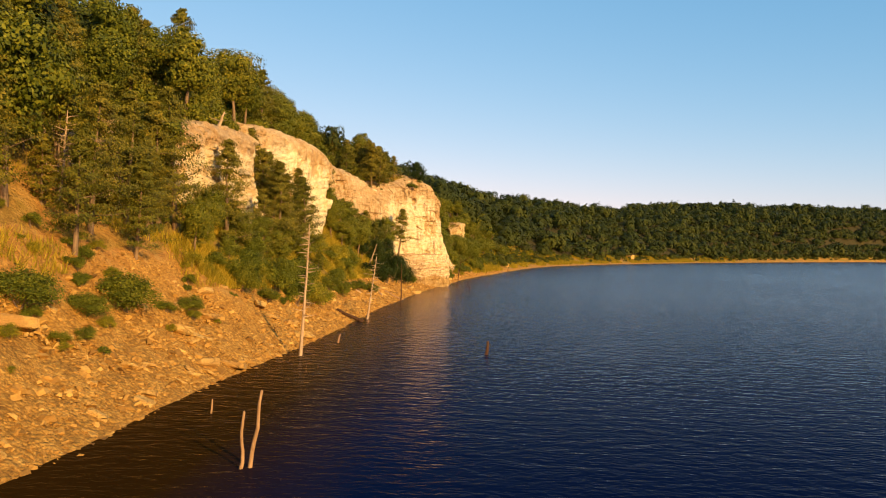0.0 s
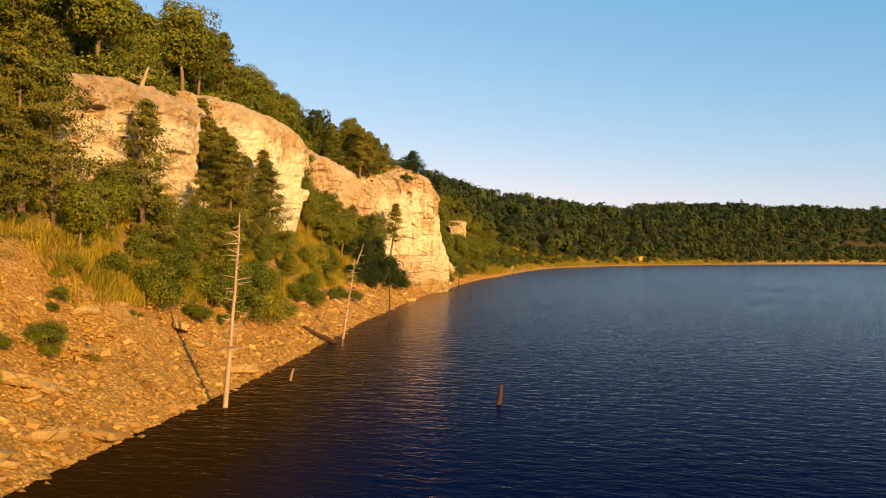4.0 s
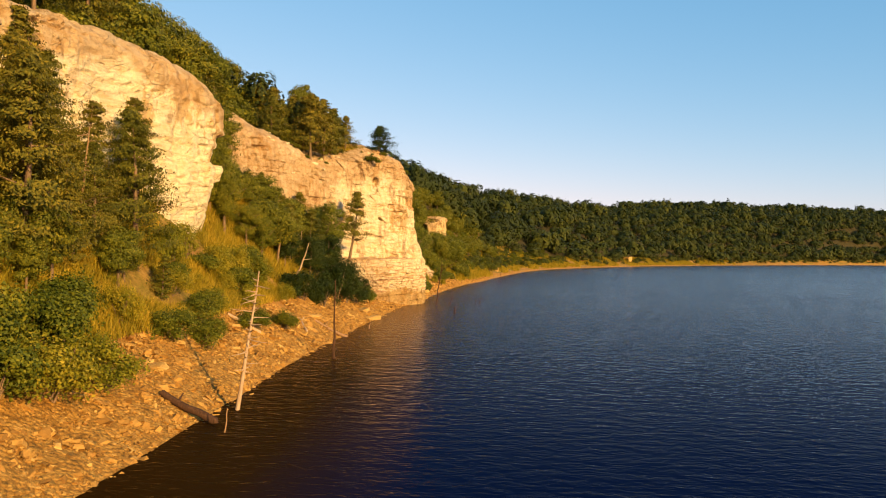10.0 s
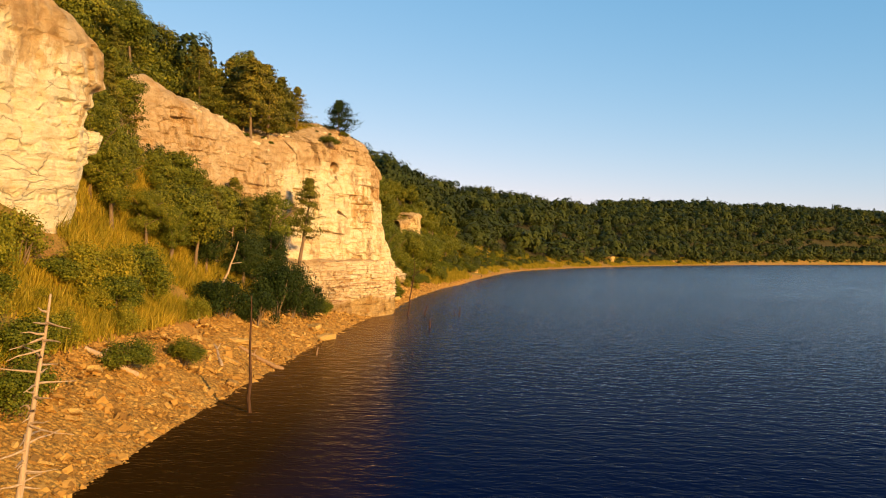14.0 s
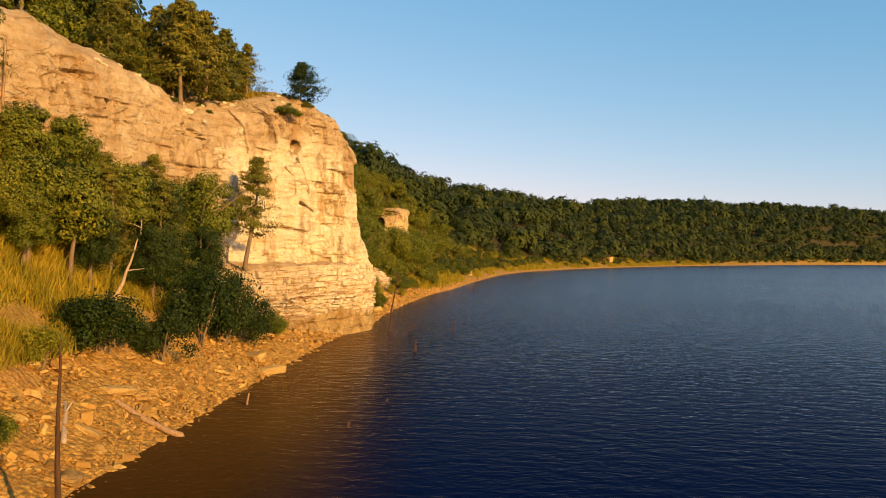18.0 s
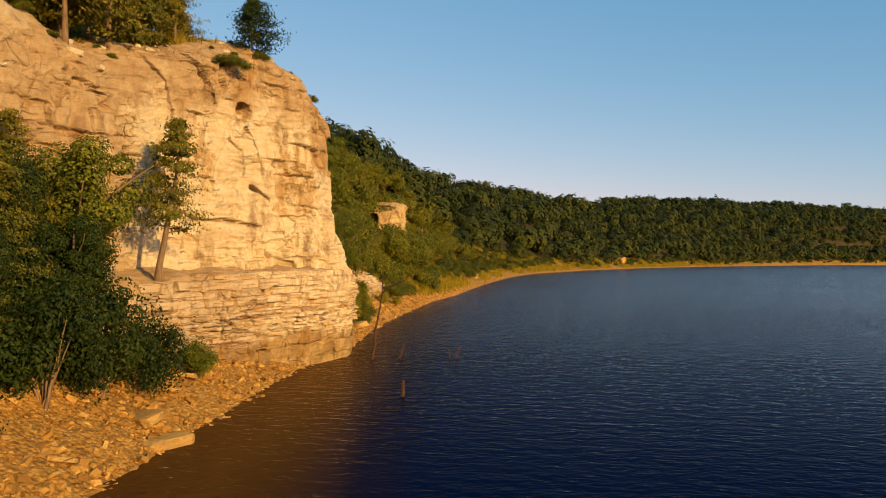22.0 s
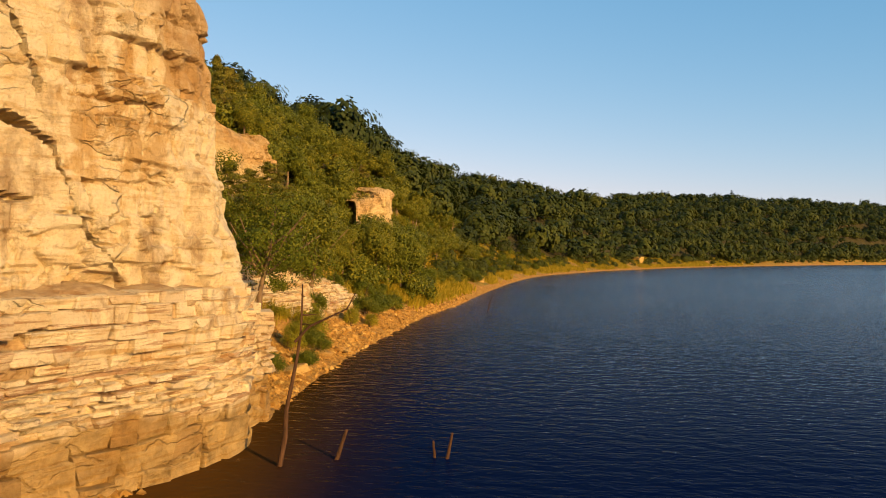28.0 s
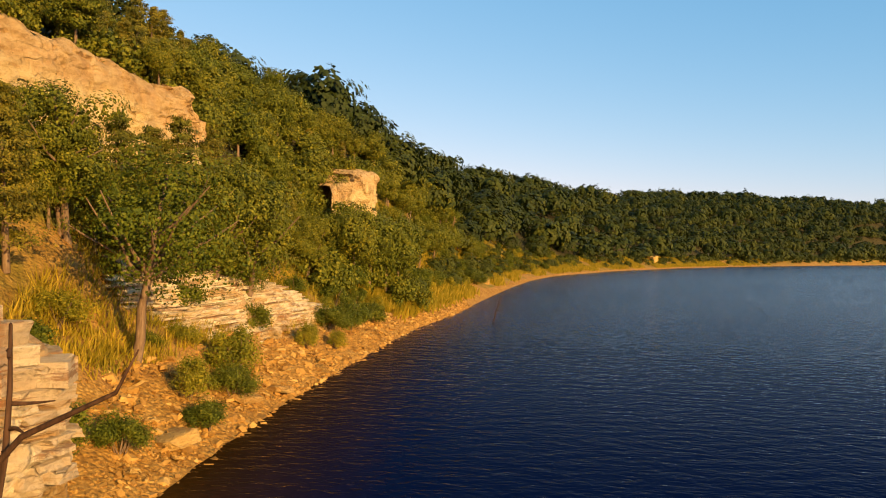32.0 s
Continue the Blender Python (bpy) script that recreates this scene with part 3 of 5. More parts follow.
    push -= 0.8 * round_top * over ** 2.2
    pts = np.stack([line[:, 0:1] + out[:, 0:1] * push, line[:, 1:2] + out[:, 1:2] * push, Z + (1.9 * cave if hole else 0)], -1)
    caps = []
    for q in (0.3, 0.8, 1.5, 2.4, 3.6, depth, depth + 2.5):
        c = pts[:, -1].copy()
        c[:, 0] += back[0] * q
        c[:, 1] += back[1] * q
        c[:, 2] += 0.14 * min(q, 3.6) - max(0, q - 3.6) * 0.7
        for i in range(len(u)):
            c[i, 2] += 0.22 * noise.noise(Vector((c[i, 0] * 0.7, c[i, 1] * 0.7, seed)))
        caps.append(c)
    pts = np.concatenate([pts, np.stack(caps, 1)], 1)
    a, b = pts.shape[:2]
    i = np.arange(a * b).reshape(a, b)
    faces = np.stack([i[:-1, :-1], i[1:, :-1], i[1:, 1:], i[:-1, 1:]], -1).reshape(-1, 4)
    me = mesh_np(name, pts.reshape(-1, 3), faces, mat)
    weather = np.ones((a, b))
    weather[:, :rows] = np.maximum(smooth01((Z - top + worn[0] + 1) / worn[0]), smooth01((worn[1] - U) / 5))
    me.attributes.new("weather", 'FLOAT', 'POINT').data.foreach_set("value", (0.02 + 0.8 * weather).astype(np.float32).ravel())
    return me, u, line


def cliff(name, label, rim, z0, step, mat, seed, **more):
    root = thing(name, Matrix(), label, "cliff")
    me, u, line = cliff_mesh("rock_face", rim, z0, step, mat, seed, **more)
    return part("rock_face", me, root), u, line


def along(x, y, rim):
    """How far along a rim a place lies."""
    u, line = resample(rim, 0.1)
    return float(u[np.argmin(np.hypot(line[:, 0] - x, line[:, 1] - y))])


U_HOLE = along(-12.2, 132.2, BLUFF_RIM)
U_MID = along(-11.2, 133.6, BLUFF_RIM)
U_END = along(-8.6, 139.6, BLUFF_RIM)
U_LEFT = along(-14.3, 129.9, BLUFF_RIM)
bluff_face, _, _ = cliff("bluff", "tall cream and orange limestone bluff standing in the lake", BLUFF_RIM, 3.6, 0.1, PALE_ROCK, 3,
      lean=0.05, rough=0.36, layers=1.1, depth=6, round_top=1.6,
      cracks=[([(U_HOLE + 0.15, 13.6), (U_HOLE + 0.9, 12.3), (U_HOLE + 1.3, 11.2)], 0.15, 0.9),
              ([(U_HOLE - 1.2, 12.8), (U_HOLE - 0.4, 12.2), (U_HOLE - 0.1, 10.9)], 0.09, 0.3),
              ([(U_MID - 1.2, 10.2), (U_MID - 0.2, 9.6), (U_MID + 0.1, 8.4), (U_MID + 0.6, 7.2), (U_MID + 1.5, 6.2), (U_MID + 2.0, 5.6)], 0.17, 1.35),
              ([(U_LEFT - 1.0, 17), (U_LEFT + 0.2, 15.8), (U_LEFT + 1.0, 14.6)], 0.15, 0.6),
              ([(U_LEFT - 4.0, 16.6), (U_LEFT - 2.4, 15.2), (U_LEFT - 1.8, 13.6)], 0.13, 0.5),
              ([(U_END - 1.9, 9.8), (U_END - 1.8, 8.2), (U_END - 1.5, 6.9), (U_END - 1.7, 5.4)], 0.12, 0.7),
              ([(U_MID - 7.5, 9.0), (U_MID - 5, 8.2), (U_MID - 3.2, 8.3), (U_MID - 1.0, 8.0)], 0.1, 0.35)],
      bulges=[(U_END, 6.2, 2.7, 3.6, 0.55), (U_END + 0.7, 5.6, 2.2, 2.6, 0.5)],
      hole=(U_HOLE, 14.5, 0.58), worn=(5.0, U_LEFT - 2))
cliff("upper_cliff", "broad cream limestone cliff with dark overhang above cedars", UPPER_RIM, 5.0, 0.16, PALE_ROCK, 11, lean=0.0, rough=0.62, layers=1.2, round_top=1.2, worn=(1.8, -9))
cliff("leaning_cliff", "pale rounded limestone cliff bulging out above the trees", LEANING_RIM, 5.0, 0.16, PALE_ROCK, 19, lean=-0.075, rough=0.4, layers=1.3, round_top=1.5, worn=(2.4, -9))
cliff("small_cliff", "low weathered limestone cliff among cedars", SMALL_RIM, 5.5, 0.2, PALE_ROCK, 29, lean=0.05, rough=0.4, round_top=1.2)
cliff("far_cliff", "weathered tan limestone cliff half hidden by oaks", FAR_RIM, 3.0, 0.14, FAR_ROCK, 37, lean=0.14, rough=0.4, layers=0.9, round_top=0.9, worn=(2.5, -9))
cliff("rock_outcrop", "small pale rock outcrop poking out of the wooded slope", OUTCROP_RIM, 3.5, 0.2, FAR_ROCK, 41, lean=0.03, rough=0.55, round_top=0.7, worn=(1.2, -9))


# ---- bedded ledge: single stones laid in courses on a core ----
def block_mesh(seed, mat, flat=0.09, jit=0.07):
    rng = np.random.default_rng(seed)
    bm = bmesh.new()
    bmesh.ops.create_cube(bm, size=1.0)
    for v in bm.verts:
        v.co += Vector(rng.normal(0, jit, 3))
    bmesh.ops.bevel(bm, geom=list(bm.edges), offset=flat, segments=1, affect='EDGES')
    for v in bm.verts:
        v.co += Vector(rng.normal(0, 0.03, 3))
    bmesh.ops.triangulate(bm, faces=list(bm.faces))
    me = bpy.data.meshes.new("stone")
    bm.to_mesh(me)
    bm.free()
    me.materials.append(mat)
    return me


LEDGE_STONES = [block_mesh(100 + i, LEDGE_ROCK, 0.06, 0.06) for i in range(9)]


def mesh_arrays(me):
    v = np.empty(len(me.vertices) * 3)
    me.vertices.foreach_get("co", v)
    f = np.array([tuple(t.vertices) for t in me.polygons])
    return v.reshape(-1, 3), f


def ledge(name, label, rim, z0, base, seed, courses, nearest, long=(0.25, 1.0), lean=0.03):
    """Courses of stones along a rim, (height, set-out) from the base up; nearest: the stretch of the rim whose stones are single parts."""
    rng = np.random.default_rng(seed)
    root = thing(name, Matrix(), label, "rock ledge")
    me, _, _ = cliff_mesh("core", rim, z0, 0.2, LEDGE_ROCK, seed, lean=lean, rough=0.2, layers=0.4, round_top=0.3, depth=4)
    part("core", me, root)
    u, line = resample(rim, 0.05)
    t = np.gradient(line[:, :2], axis=0)
    kk = np.ones(25) / 25
    t = np.stack([np.convolve(np.pad(t[:, c], 12, 'edge'), kk, 'valid') for c in (0, 1)], 1)
    t /= np.linalg.norm(t, axis=1, keepdims=True)
    rest_v, rest_f, total = [], [], 0
    arrays = [mesh_arrays(m) for m in LEDGE_STONES]
    z = base
    for high, out in courses:
        a = -rng.uniform(0, 1)
        while a < u[-1]:
            w = rng.uniform(*long) * (0.6 + 1.6 * high)
            c = a + w / 2
            a += w
            if not 0 < c < u[-1] or rng.random() < 0.05:
                continue
            i = int(np.searchsorted(u, c))
            if z + high > line[i, 2] + 0.15:
                continue
            n = np.array([t[i, 1], -t[i, 0]])
            wave = 0.12 * noise.noise(Vector((c * 0.4, z * 1.5, seed)))
            dep = 1.3
            p = line[i, :2] + n * (out + wave + rng.normal(0, 0.06) - dep / 2 + 0.18)
            ang = math.degrees(math.atan2(t[i, 1], t[i, 0])) + rng.uniform(-4, 4)
            dip = 0.10 * noise.noise(Vector((c * 0.12, 0.0, seed)))
            m = pose(p[0], p[1], z + high / 2 + dip, rng.uniform(-1.5, 1.5), rng.uniform(-.7, .7), ang) @ Matrix.Diagonal((w * 1.0, dep, high * rng.uniform(0.95, 1.12), 1))
            k = int(rng.integers(len(LEDGE_STONES)))
            if nearest[0] < c < nearest[1]:
                part("stone", LEDGE_STONES[k], root, m=m)
            else:
                v, f = arrays[k]
                mm = np.array(m)
                rest_v.append(v @ mm[:3, :3].T + mm[:3, 3])
                rest_f.append(f + total)
                total += len(v)
        z += high
    if rest_v:
        tagged(part("rubble", mesh_np("rubble", np.concatenate(rest_v), np.concatenate(rest_f), LEDGE_ROCK), root), kind="stuff")
    return root


LEDGE_RIM = [(-17.5, 116.5, 3.4), (-14.8, 121.5, 5.1), (-12.2, 127.5, 5.4), (-10.0, 132.3, 5.4), (-8.6, 134.9, 5.4), (-7.5, 137.4, 5.5), (-7.3, 138.8, 5.5),
             (-8.1, 140.6, 5.5), (-8.1, 141.8, 5.3), (-7.6, 143.0, 4.6), (-9.0, 145.0, 4.2), (-12.5, 147.5, 4.0)]
COURSES = [(0.75, 0.1), (0.85, 0.08), (0.7, 0.06), (0.25, 0.02), (0.14, 0.06), (0.1, -0.13), (0.13, 0.05), (0.1, -0.14), (0.15, 0.06), (0.1, -0.12), (0.16, 0.04), (0.11, -0.13),
           (0.2, 0.03), (0.12, -0.08), (0.3, 0.02), (0.45, 0.0), (0.38, 0.05), (0.5, -0.04), (0.32, -0.18)]
# loose stones on the bluff's rounded top
brng = random.Random(17)
BLUFF_STONES = [block_mesh(170 + i, PALE_ROCK, 0.16, 0.12) for i in range(6)]
bu, bl = resample(BLUFF_RIM, 0.1)
bluff_tree = BVHTree.FromPolygons([v.co for v in bluff_face.data.vertices], [tuple(p.vertices) for p in bluff_face.data.polygons])


def on_bluff(k, inset):
    """The surface of the bluff's top, inset from its rim."""
    tx, ty = bl[k + 2, :2] - bl[k - 2, :2]
    tl = math.hypot(tx, ty)
    q = Vector((bl[k, 0] - ty / tl * inset, bl[k, 1] + tx / tl * inset, 40))
    hit = bluff_tree.ray_cast(q, Vector((0, 0, -1)))[0]
    return hit or Vector((q.x, q.y, ground_z(q.x, q.y)))


for i in range(34):
    k = brng.randrange(int(len(bl) * .2), int(len(bl) * .72))
    w = brng.uniform(.2, .6)
    q = on_bluff(k, brng.uniform(.5, 2.8))
    part("stone", BLUFF_STONES[i % 6], bluff_face.parent,
         m=pose(q.x, q.y, q.z + .02, brng.uniform(-14, 14), brng.uniform(-14, 14), brng.uniform(0, 180)) @ Matrix.Diagonal((w, w * .7, w * .5, 1)))
LAM_RIM = [(-11.6, 157.8, 5.8), (-10.5, 160, 5.6), (-9.6, 163.5, 5.2), (-8.8, 168.5, 4.6), (-8.0, 173.5, 3.3), (-7.5, 176.5, 2.2), (-9, 178.5, 2.0)]


# ---- plants ----
def leaf_arrays(c, n, size, rng, slim=0.34):
    """Small folded leaf sprays: centres, normals, lengths."""
    k = len(c)
    n = n / np.maximum(np.linalg.norm(n, axis=1, keepdims=True), 1e-6)
    r = rng.normal(size=(k, 3))
    t = np.cross(n, r)
    t /= np.maximum(np.linalg.norm(t, axis=1, keepdims=True), 1e-6)
    b = np.cross(n, t)
    size = np.broadcast_to(size, (k,))[:, None]
    v = np.stack([c - t * size * .5, c + b * size * slim - n * size * .1, c + t * size * .5, c - b * size * slim - n * size * .1], 1)
    return v.reshape(-1, 3), np.arange(4 * k).reshape(-1, 4)


def tube(points, radii, sides=7):
    pts = [Vector(p) for p in points]
    verts, faces = [], []
    for i, p in enumerate(pts):
        d = (pts[min(i + 1, len(pts) - 1)] - pts[max(i - 1, 0)]).normalized()
        a = d.cross(Vector((0.31, 0.87, 0.17))).normalized()
        b = d.cross(a)
        for k in range(sides):
            w = 2 * math.pi * k / sides
            verts.append(p + (a * math.cos(w) + b * math.sin(w)) * radii[i])
    for i in range(len(pts) - 1):
        for k in range(sides):
            q = (k + 1) % sides
            faces.append((i * sides + k, i * sides + q, (i + 1) * sides + q, (i + 1) * sides + k))
    # pointed cap
    verts.append(pts[-1] + (pts[-1] - pts[-2]).normalized() * radii[-1])
    for k in range(sides):
        faces.append(((len(pts) - 1) * sides + k, (len(pts) - 1) * sides + (k + 1) % sides, len(verts) - 1, len(verts) - 1))
    return [tuple(v) for v in verts], faces


def wood_mesh(name, tubes, mat):
    me = bpy.data.meshes.new(name)
    verts, faces = [], []
    for pts, radii, sides in tubes:
        v, f = tube(pts, radii, sides)
        base = len(verts)
        verts += v
        faces += [tuple(dict.fromkeys(i + base for i in q)) for q in f]
    me.from_pydata(verts, [], faces)
    me.polygons.foreach_set("use_smooth", [True] * len(faces))
    me.materials.append(mat)
    return me


def wander(rng, start, end, n, amount):
    """A bent line between two places."""
    start, end = np.array(start, float), np.array(end, float)
    f = np.linspace(0, 1, n)[:, None]
    off = np.cumsum(rng.normal(0, amount, (n, 3)), 0)
    off -= off[-1] * f
    return [tuple(p) for p in start + (end - start) * f + off * (1 - 0.3 * f)]


def make_oak(seed, h, wide, leaves, size, limbs=5, low=0.28, mat=None, lean=0.0):
    """Trunk, limbs and crown of a broad-leaved tree, base at the origin."""
    rng = np.random.default_rng(seed)
    lx = lean * h
    trunk = wander(rng, (0, 0, -0.4), (lx + rng.uniform(-.3, .3), rng.uniform(-.3, .3), h * 0.72), 7, 0.06 * h / 8)
    r0 = 0.015 * h + 0.03
    tm = wood_mesh("trunk", [(trunk, np.linspace(r0 * 1.25, r0 * 0.3, 7), 8)], BARK)
    limb_meshes, tips = [], [trunk[-1]]
    for i in range(limbs):
        f = rng.uniform(low, 0.65)
        a = 2 * math.pi * (i + rng.uniform(0, .6)) / limbs
        k = int(f * 6) + 1
        st = trunk[min(k, 6)]
        end = (st[0] + math.cos(a) * wide * rng.uniform(.5, .85), st[1] + math.sin(a) * wide * rng.uniform(.5, .85), st[2] + h * rng.uniform(.12, .3))
        pts = wander(rng, st, end, 5, 0.07 * wide / 3)
        limb_meshes.append(wood_mesh("limb", [(pts, np.linspace(r0 * .5, r0 * .12, 5), 6)], BARK))
        tips += pts[2:]
    tips = np.array(tips)
    clumps = []
    count = 40
    for _ in range(count):
        t = tips[rng.integers(len(tips))]
        v = rng.normal(size=3)
        v /= np.linalg.norm(v)
        q = np.array([lx * .8, 0, h * .52]) + v * np.array([wide * .9, wide * .9, h * .44]) * rng.uniform(.4, 1.05)
        clumps.append(t * .35 + q * .65)
    clumps = np.array(clumps)
    per = leaves // count
    cr = rng.uniform(.16, .42, count) * wide
    v = rng.normal(size=(count, per, 3))
    v /= np.linalg.norm(v, axis=2, keepdims=True)
    rad = rng.uniform(.55, 1.05, (count, per, 1)) ** .7
    c = clumps[:, None] + v * rad * cr[:, None, None] * np.array([1, 1, .75])
    nrm = v * 1.1 + (c - np.array([lx, 0, h * .5])) / wide * .6 + rng.normal(0, .24, (count, per, 3)) + np.array([0, 0, .1])
    vv, ff = leaf_arrays(c.reshape(-1, 3), nrm.reshape(-1, 3), rng.uniform(.7, 1.3, count * per) * size, rng)
    return tm, limb_meshes, mesh_np("crown", vv, ff, mat or OAK_LEAF)


def make_cedar(seed, h, wide, leaves, size, mat=None, bare=0.1):
    """A juniper: straight trunk, short branches all the way up, feathery uneven cone."""
    rng = np.random.default_rng(seed)
    trunk = wander(rng, (0, 0, -0.4), (rng.uniform(-.25, .25), rng.uniform(-.25, .25), h * 0.97), 7, 0.04)
    r0 = 0.016 * h + 0.03
    tm = wood_mesh("trunk", [(trunk, np.linspace(r0 * 1.2, 0.015, 7), 7)], BARK)
    nb = 58
    per = leaves // nb
    tubes, cc, nn = [], [], []
    for i in range(nb):
        f = bare + (1 - bare) * ((i + rng.uniform(0, 1)) / nb) ** 0.92
        z = f * h
        r = wide * (1 - f) ** 0.75 * (0.4 + 0.75 * rng.random()) * min(1, (f - bare) / 0.12 + .55) + 0.12
        a = i * 2.4 + rng.uniform(-.5, .5)
        tip = np.array([math.cos(a) * r, math.sin(a) * r, z + r * rng.uniform(.0, .5)])
        st = np.array([0, 0, z])
        if i % 6 == 0 and f < 0.6:
            tubes.append(([tuple(st), tuple((st + tip) / 2 + (0, 0, -.05)), tuple(tip)], [r0 * .3, r0 * .18, 0.01], 4))
        g = rng.uniform(.25, 1.08, per) ** .7
        c = st + (tip - st) * g[:, None] + rng.normal(0, .12 + .1 * r, (per, 3)) * np.array([1, 1, .42])
        cc.append(c)
        nn.append(rng.normal(0, .36, (per, 3)) + np.array([math.cos(a), math.sin(a), .55]))
    vv, ff = leaf_arrays(np.concatenate(cc), np.concatenate(nn), rng.uniform(.6, 1.3, nb * per) * size, rng, 0.24)
    return tm, [wood_mesh("limb", [t], BARK) for t in tubes] if size < 0.18 else [], mesh_np("crown", vv, ff, mat or CEDAR_LEAF)


def make_bush(seed, h, wide, leaves, size, mat=None):
    rng = np.random.default_rng(seed)
    stems = []
    for i in range(7):
        a = rng.uniform(0, 6.28)
        stems.append((wander(rng, (rng.uniform(-.15, .15), rng.uniform(-.15, .15), -.25), (math.cos(a) * wide * .35, math.sin(a) * wide * .35, h * rng.uniform(.4, .7)), 4, .05), [.05, .035, .02, .01], 5))
    count = 22
    per = leaves // count
    v = rng.normal(size=(count, 3))
    v /= np.linalg.norm(v, axis=1, keepdims=True)
    v[:, 2] = np.abs(v[:, 2]) * 1.3 - .45
    clumps = np.array([0, 0, h * .36]) + v * np.array([wide * .72, wide * .72, h * .45]) * rng.uniform(.5, 1.05, (count, 1))
    cr = rng.uniform(.24, .42, count) * min(wide, h)
    w = rng.normal(size=(count, per, 3))
    w /= np.linalg.norm(w, axis=2, keepdims=True)
    c = clumps[:, None] + w * rng.uniform(.3, 1.1, (count, per, 1)) * cr[:, None, None]
    nrm = w * .9 + rng.normal(0, .35, (count, per, 3)) + np.array([0, 0, .15])
    vv, ff = leaf_arrays(c.reshape(-1, 3), nrm.reshape(-1, 3), rng.uniform(.6, 1.3, count * per) * size, rng)
    return wood_mesh("stem", stems, BARK), [], mesh_np("crown", vv, ff, mat or BUSH_LEAF)


def plant(kind, meshes, x, y, turn=0.0, scale=1.0, label="", category="tree", group="", z=None, tilt=(0, 0), tall=1.0):
    if z is None:
        z = ground_z(x, y)
    trunk, limbs, crown = meshes
    root = thing(kind, pose(x, y, z, tilt[0], tilt[1], turn) @ Matrix.Diagonal((scale, scale, scale * tall, 1)), label, category, group)
    part(trunk.name.split(".")[0], trunk, root)
    for me in limbs:
        part("limb", me, root)
    part("crown", crown, root)
    return root


OAK_NEAR = [make_oak(200 + i, 8, 2.8, 14000, 0.13, 7) for i in range(3)]
CEDAR_NEAR = [make_cedar(220 + i, 8, 2.7, 9600, 0.16) for i in range(3)]
BUSH_NEAR = [make_bush(240 + i, 3, 1.9, 9000, 0.12) for i in range(4)]
OAK_MID = [make_oak(262 + i, 8, 3.1, 8000, 0.215, 0) for i in range(3)]
CEDAR_MID = [make_cedar(284 + i, 7.5, 2.5, 5000, 0.24) for i in range(3)]
OAK_SHADED = [make_oak(266 + i, 8, 3.0, 15000, 0.125, 6, mat=DARK_SHADED_LEAF) for i in range(2)]
OAK_HILL = [make_oak(260 + i, 8, 3.3, 6000, 0.265, 0) for i in range(4)]
CEDAR_HILL = [make_cedar(280 + i, 7, 2.7, 4600, 0.27) for i in range(4)]

# trees and bushes that stand out, from the start of the bank to its end: kind, x, y, height, turn
OAK_LABEL = "green leafy oak with pale trunk on the hillside"
CEDAR_LABEL = "olive green cedar with feathery branches on the slope"
BUSH_LABEL = "low dark green leafy bush on the stony bank"
STANDING = [
    ("c", -20.3, 33, 8.0), ("c", -22.0, 37, 9), ("c", -22.3, 42, 8.5), ("c", -21, 45.5, 8.0), ("c", -20.2, 50, 6.5), 
    ("o", -18.4, 64.2, 5.0), ("c", -19.0, 72, 7.5), ("c", -18.6, 75.2, 6.0), ("o", -18.0, 70.5, 4.5), ("c", -18.1, 81, 8.6), ("c", -18.9, 78.0, 5.5), 
    ("o", -20.5, 98.5, 6.5), ("o", -18.6, 101.5, 4.8), ("o", -21.5, 103, 3.0), ("o", -19.0, 106.5, 3.8), ("o", -21.8, 110.5, 2.8), ("c", -17.3, 110.5, 5.5),
    ("o", -15.6, 112.0, 5.6), ("o", -15.4, 118.5, 6.2), ("c", -17.2, 121.5, 6.5), ("o", -14.6, 149.0, 6.5), ("c", -15.0, 153.5, 6.0), 
    ("o", -11.6, 168, 5.0), ("o", -11.5, 170.5, 6.0), ("o", -12.6, 176, 6.5), ("o", -14.9, 159.6, 4.5), ("o", -10.5, 182, 6.0), ("c", -14.5, 172, 6.0), ("o", -9.5, 190, 3.6)]
BUSHES = [
    (-17, 31, 1.9, 1.7), (-16.2, 34.5, 1.3, 1.2), (-16.2, 38.2, 2.2, 1.8), (-15.3, 44, 1.2, 1.0), (-15.6, 41.5, .8, .8), (-15.7, 54, 2.9, 1.6), (-14.6, 56.5, 1.3, 1.2), (-17, 58.5, 2.2, 1.8),
    (-15.8, 64, 3.3, 2.1), (-15.0, 67, 3.6, 2.3), (-16, 70, 3.0, 2.0), (-14.6, 77.5, 2.2, 1.7), (-13.9, 80.5, 1.9, 1.4), (-15.2, 83, 2.3, 1.7), (-14, 88.5, 1.6, 1.4), (-13.2, 93.0, 1.5, 1.2),
    (-14.6, 103.6, 3.2, 2.3), (-13.4, 107, 2.6, 1.8), (-13.4, 112.5, 4.6, 2.4), (-13.0, 115.5, 4.8, 2.6), (-12.6, 118.5, 3.6, 2.0), (-12.0, 122.8, 2.0, 1.2), (-17.2, 97, 3, 2.2), (-16.5, 93, 2.4, 2),
    (-16.5, 116, 4, 2.5), (-8.4, 157.5, 1.5, 1.2), (-8.0, 153.5, 1.2, 1.1), (-8.9, 148.8, 1.4, 1.0), (-7.6, 174.5, 2.0, 1.6), (-7.0, 178, 2.2, 1.8), (-6.4, 183, 1.8, 1.6), (-5.3, 197, 3.0, 2.4), (-4.5, 203, 3.0, 2.4),
    (-3, 210, 2.6, 2.2), (-1, 221, 2.4, 2.2), (1.5, 234, 2.4, 2.4), (-9.6, 146.5, 2.2, 1.4), (-8.6, 186, 3, 2.4), (-9, 160, 2.4, 1.6), (-13.1, 131.2, 1.1, 1.2)]
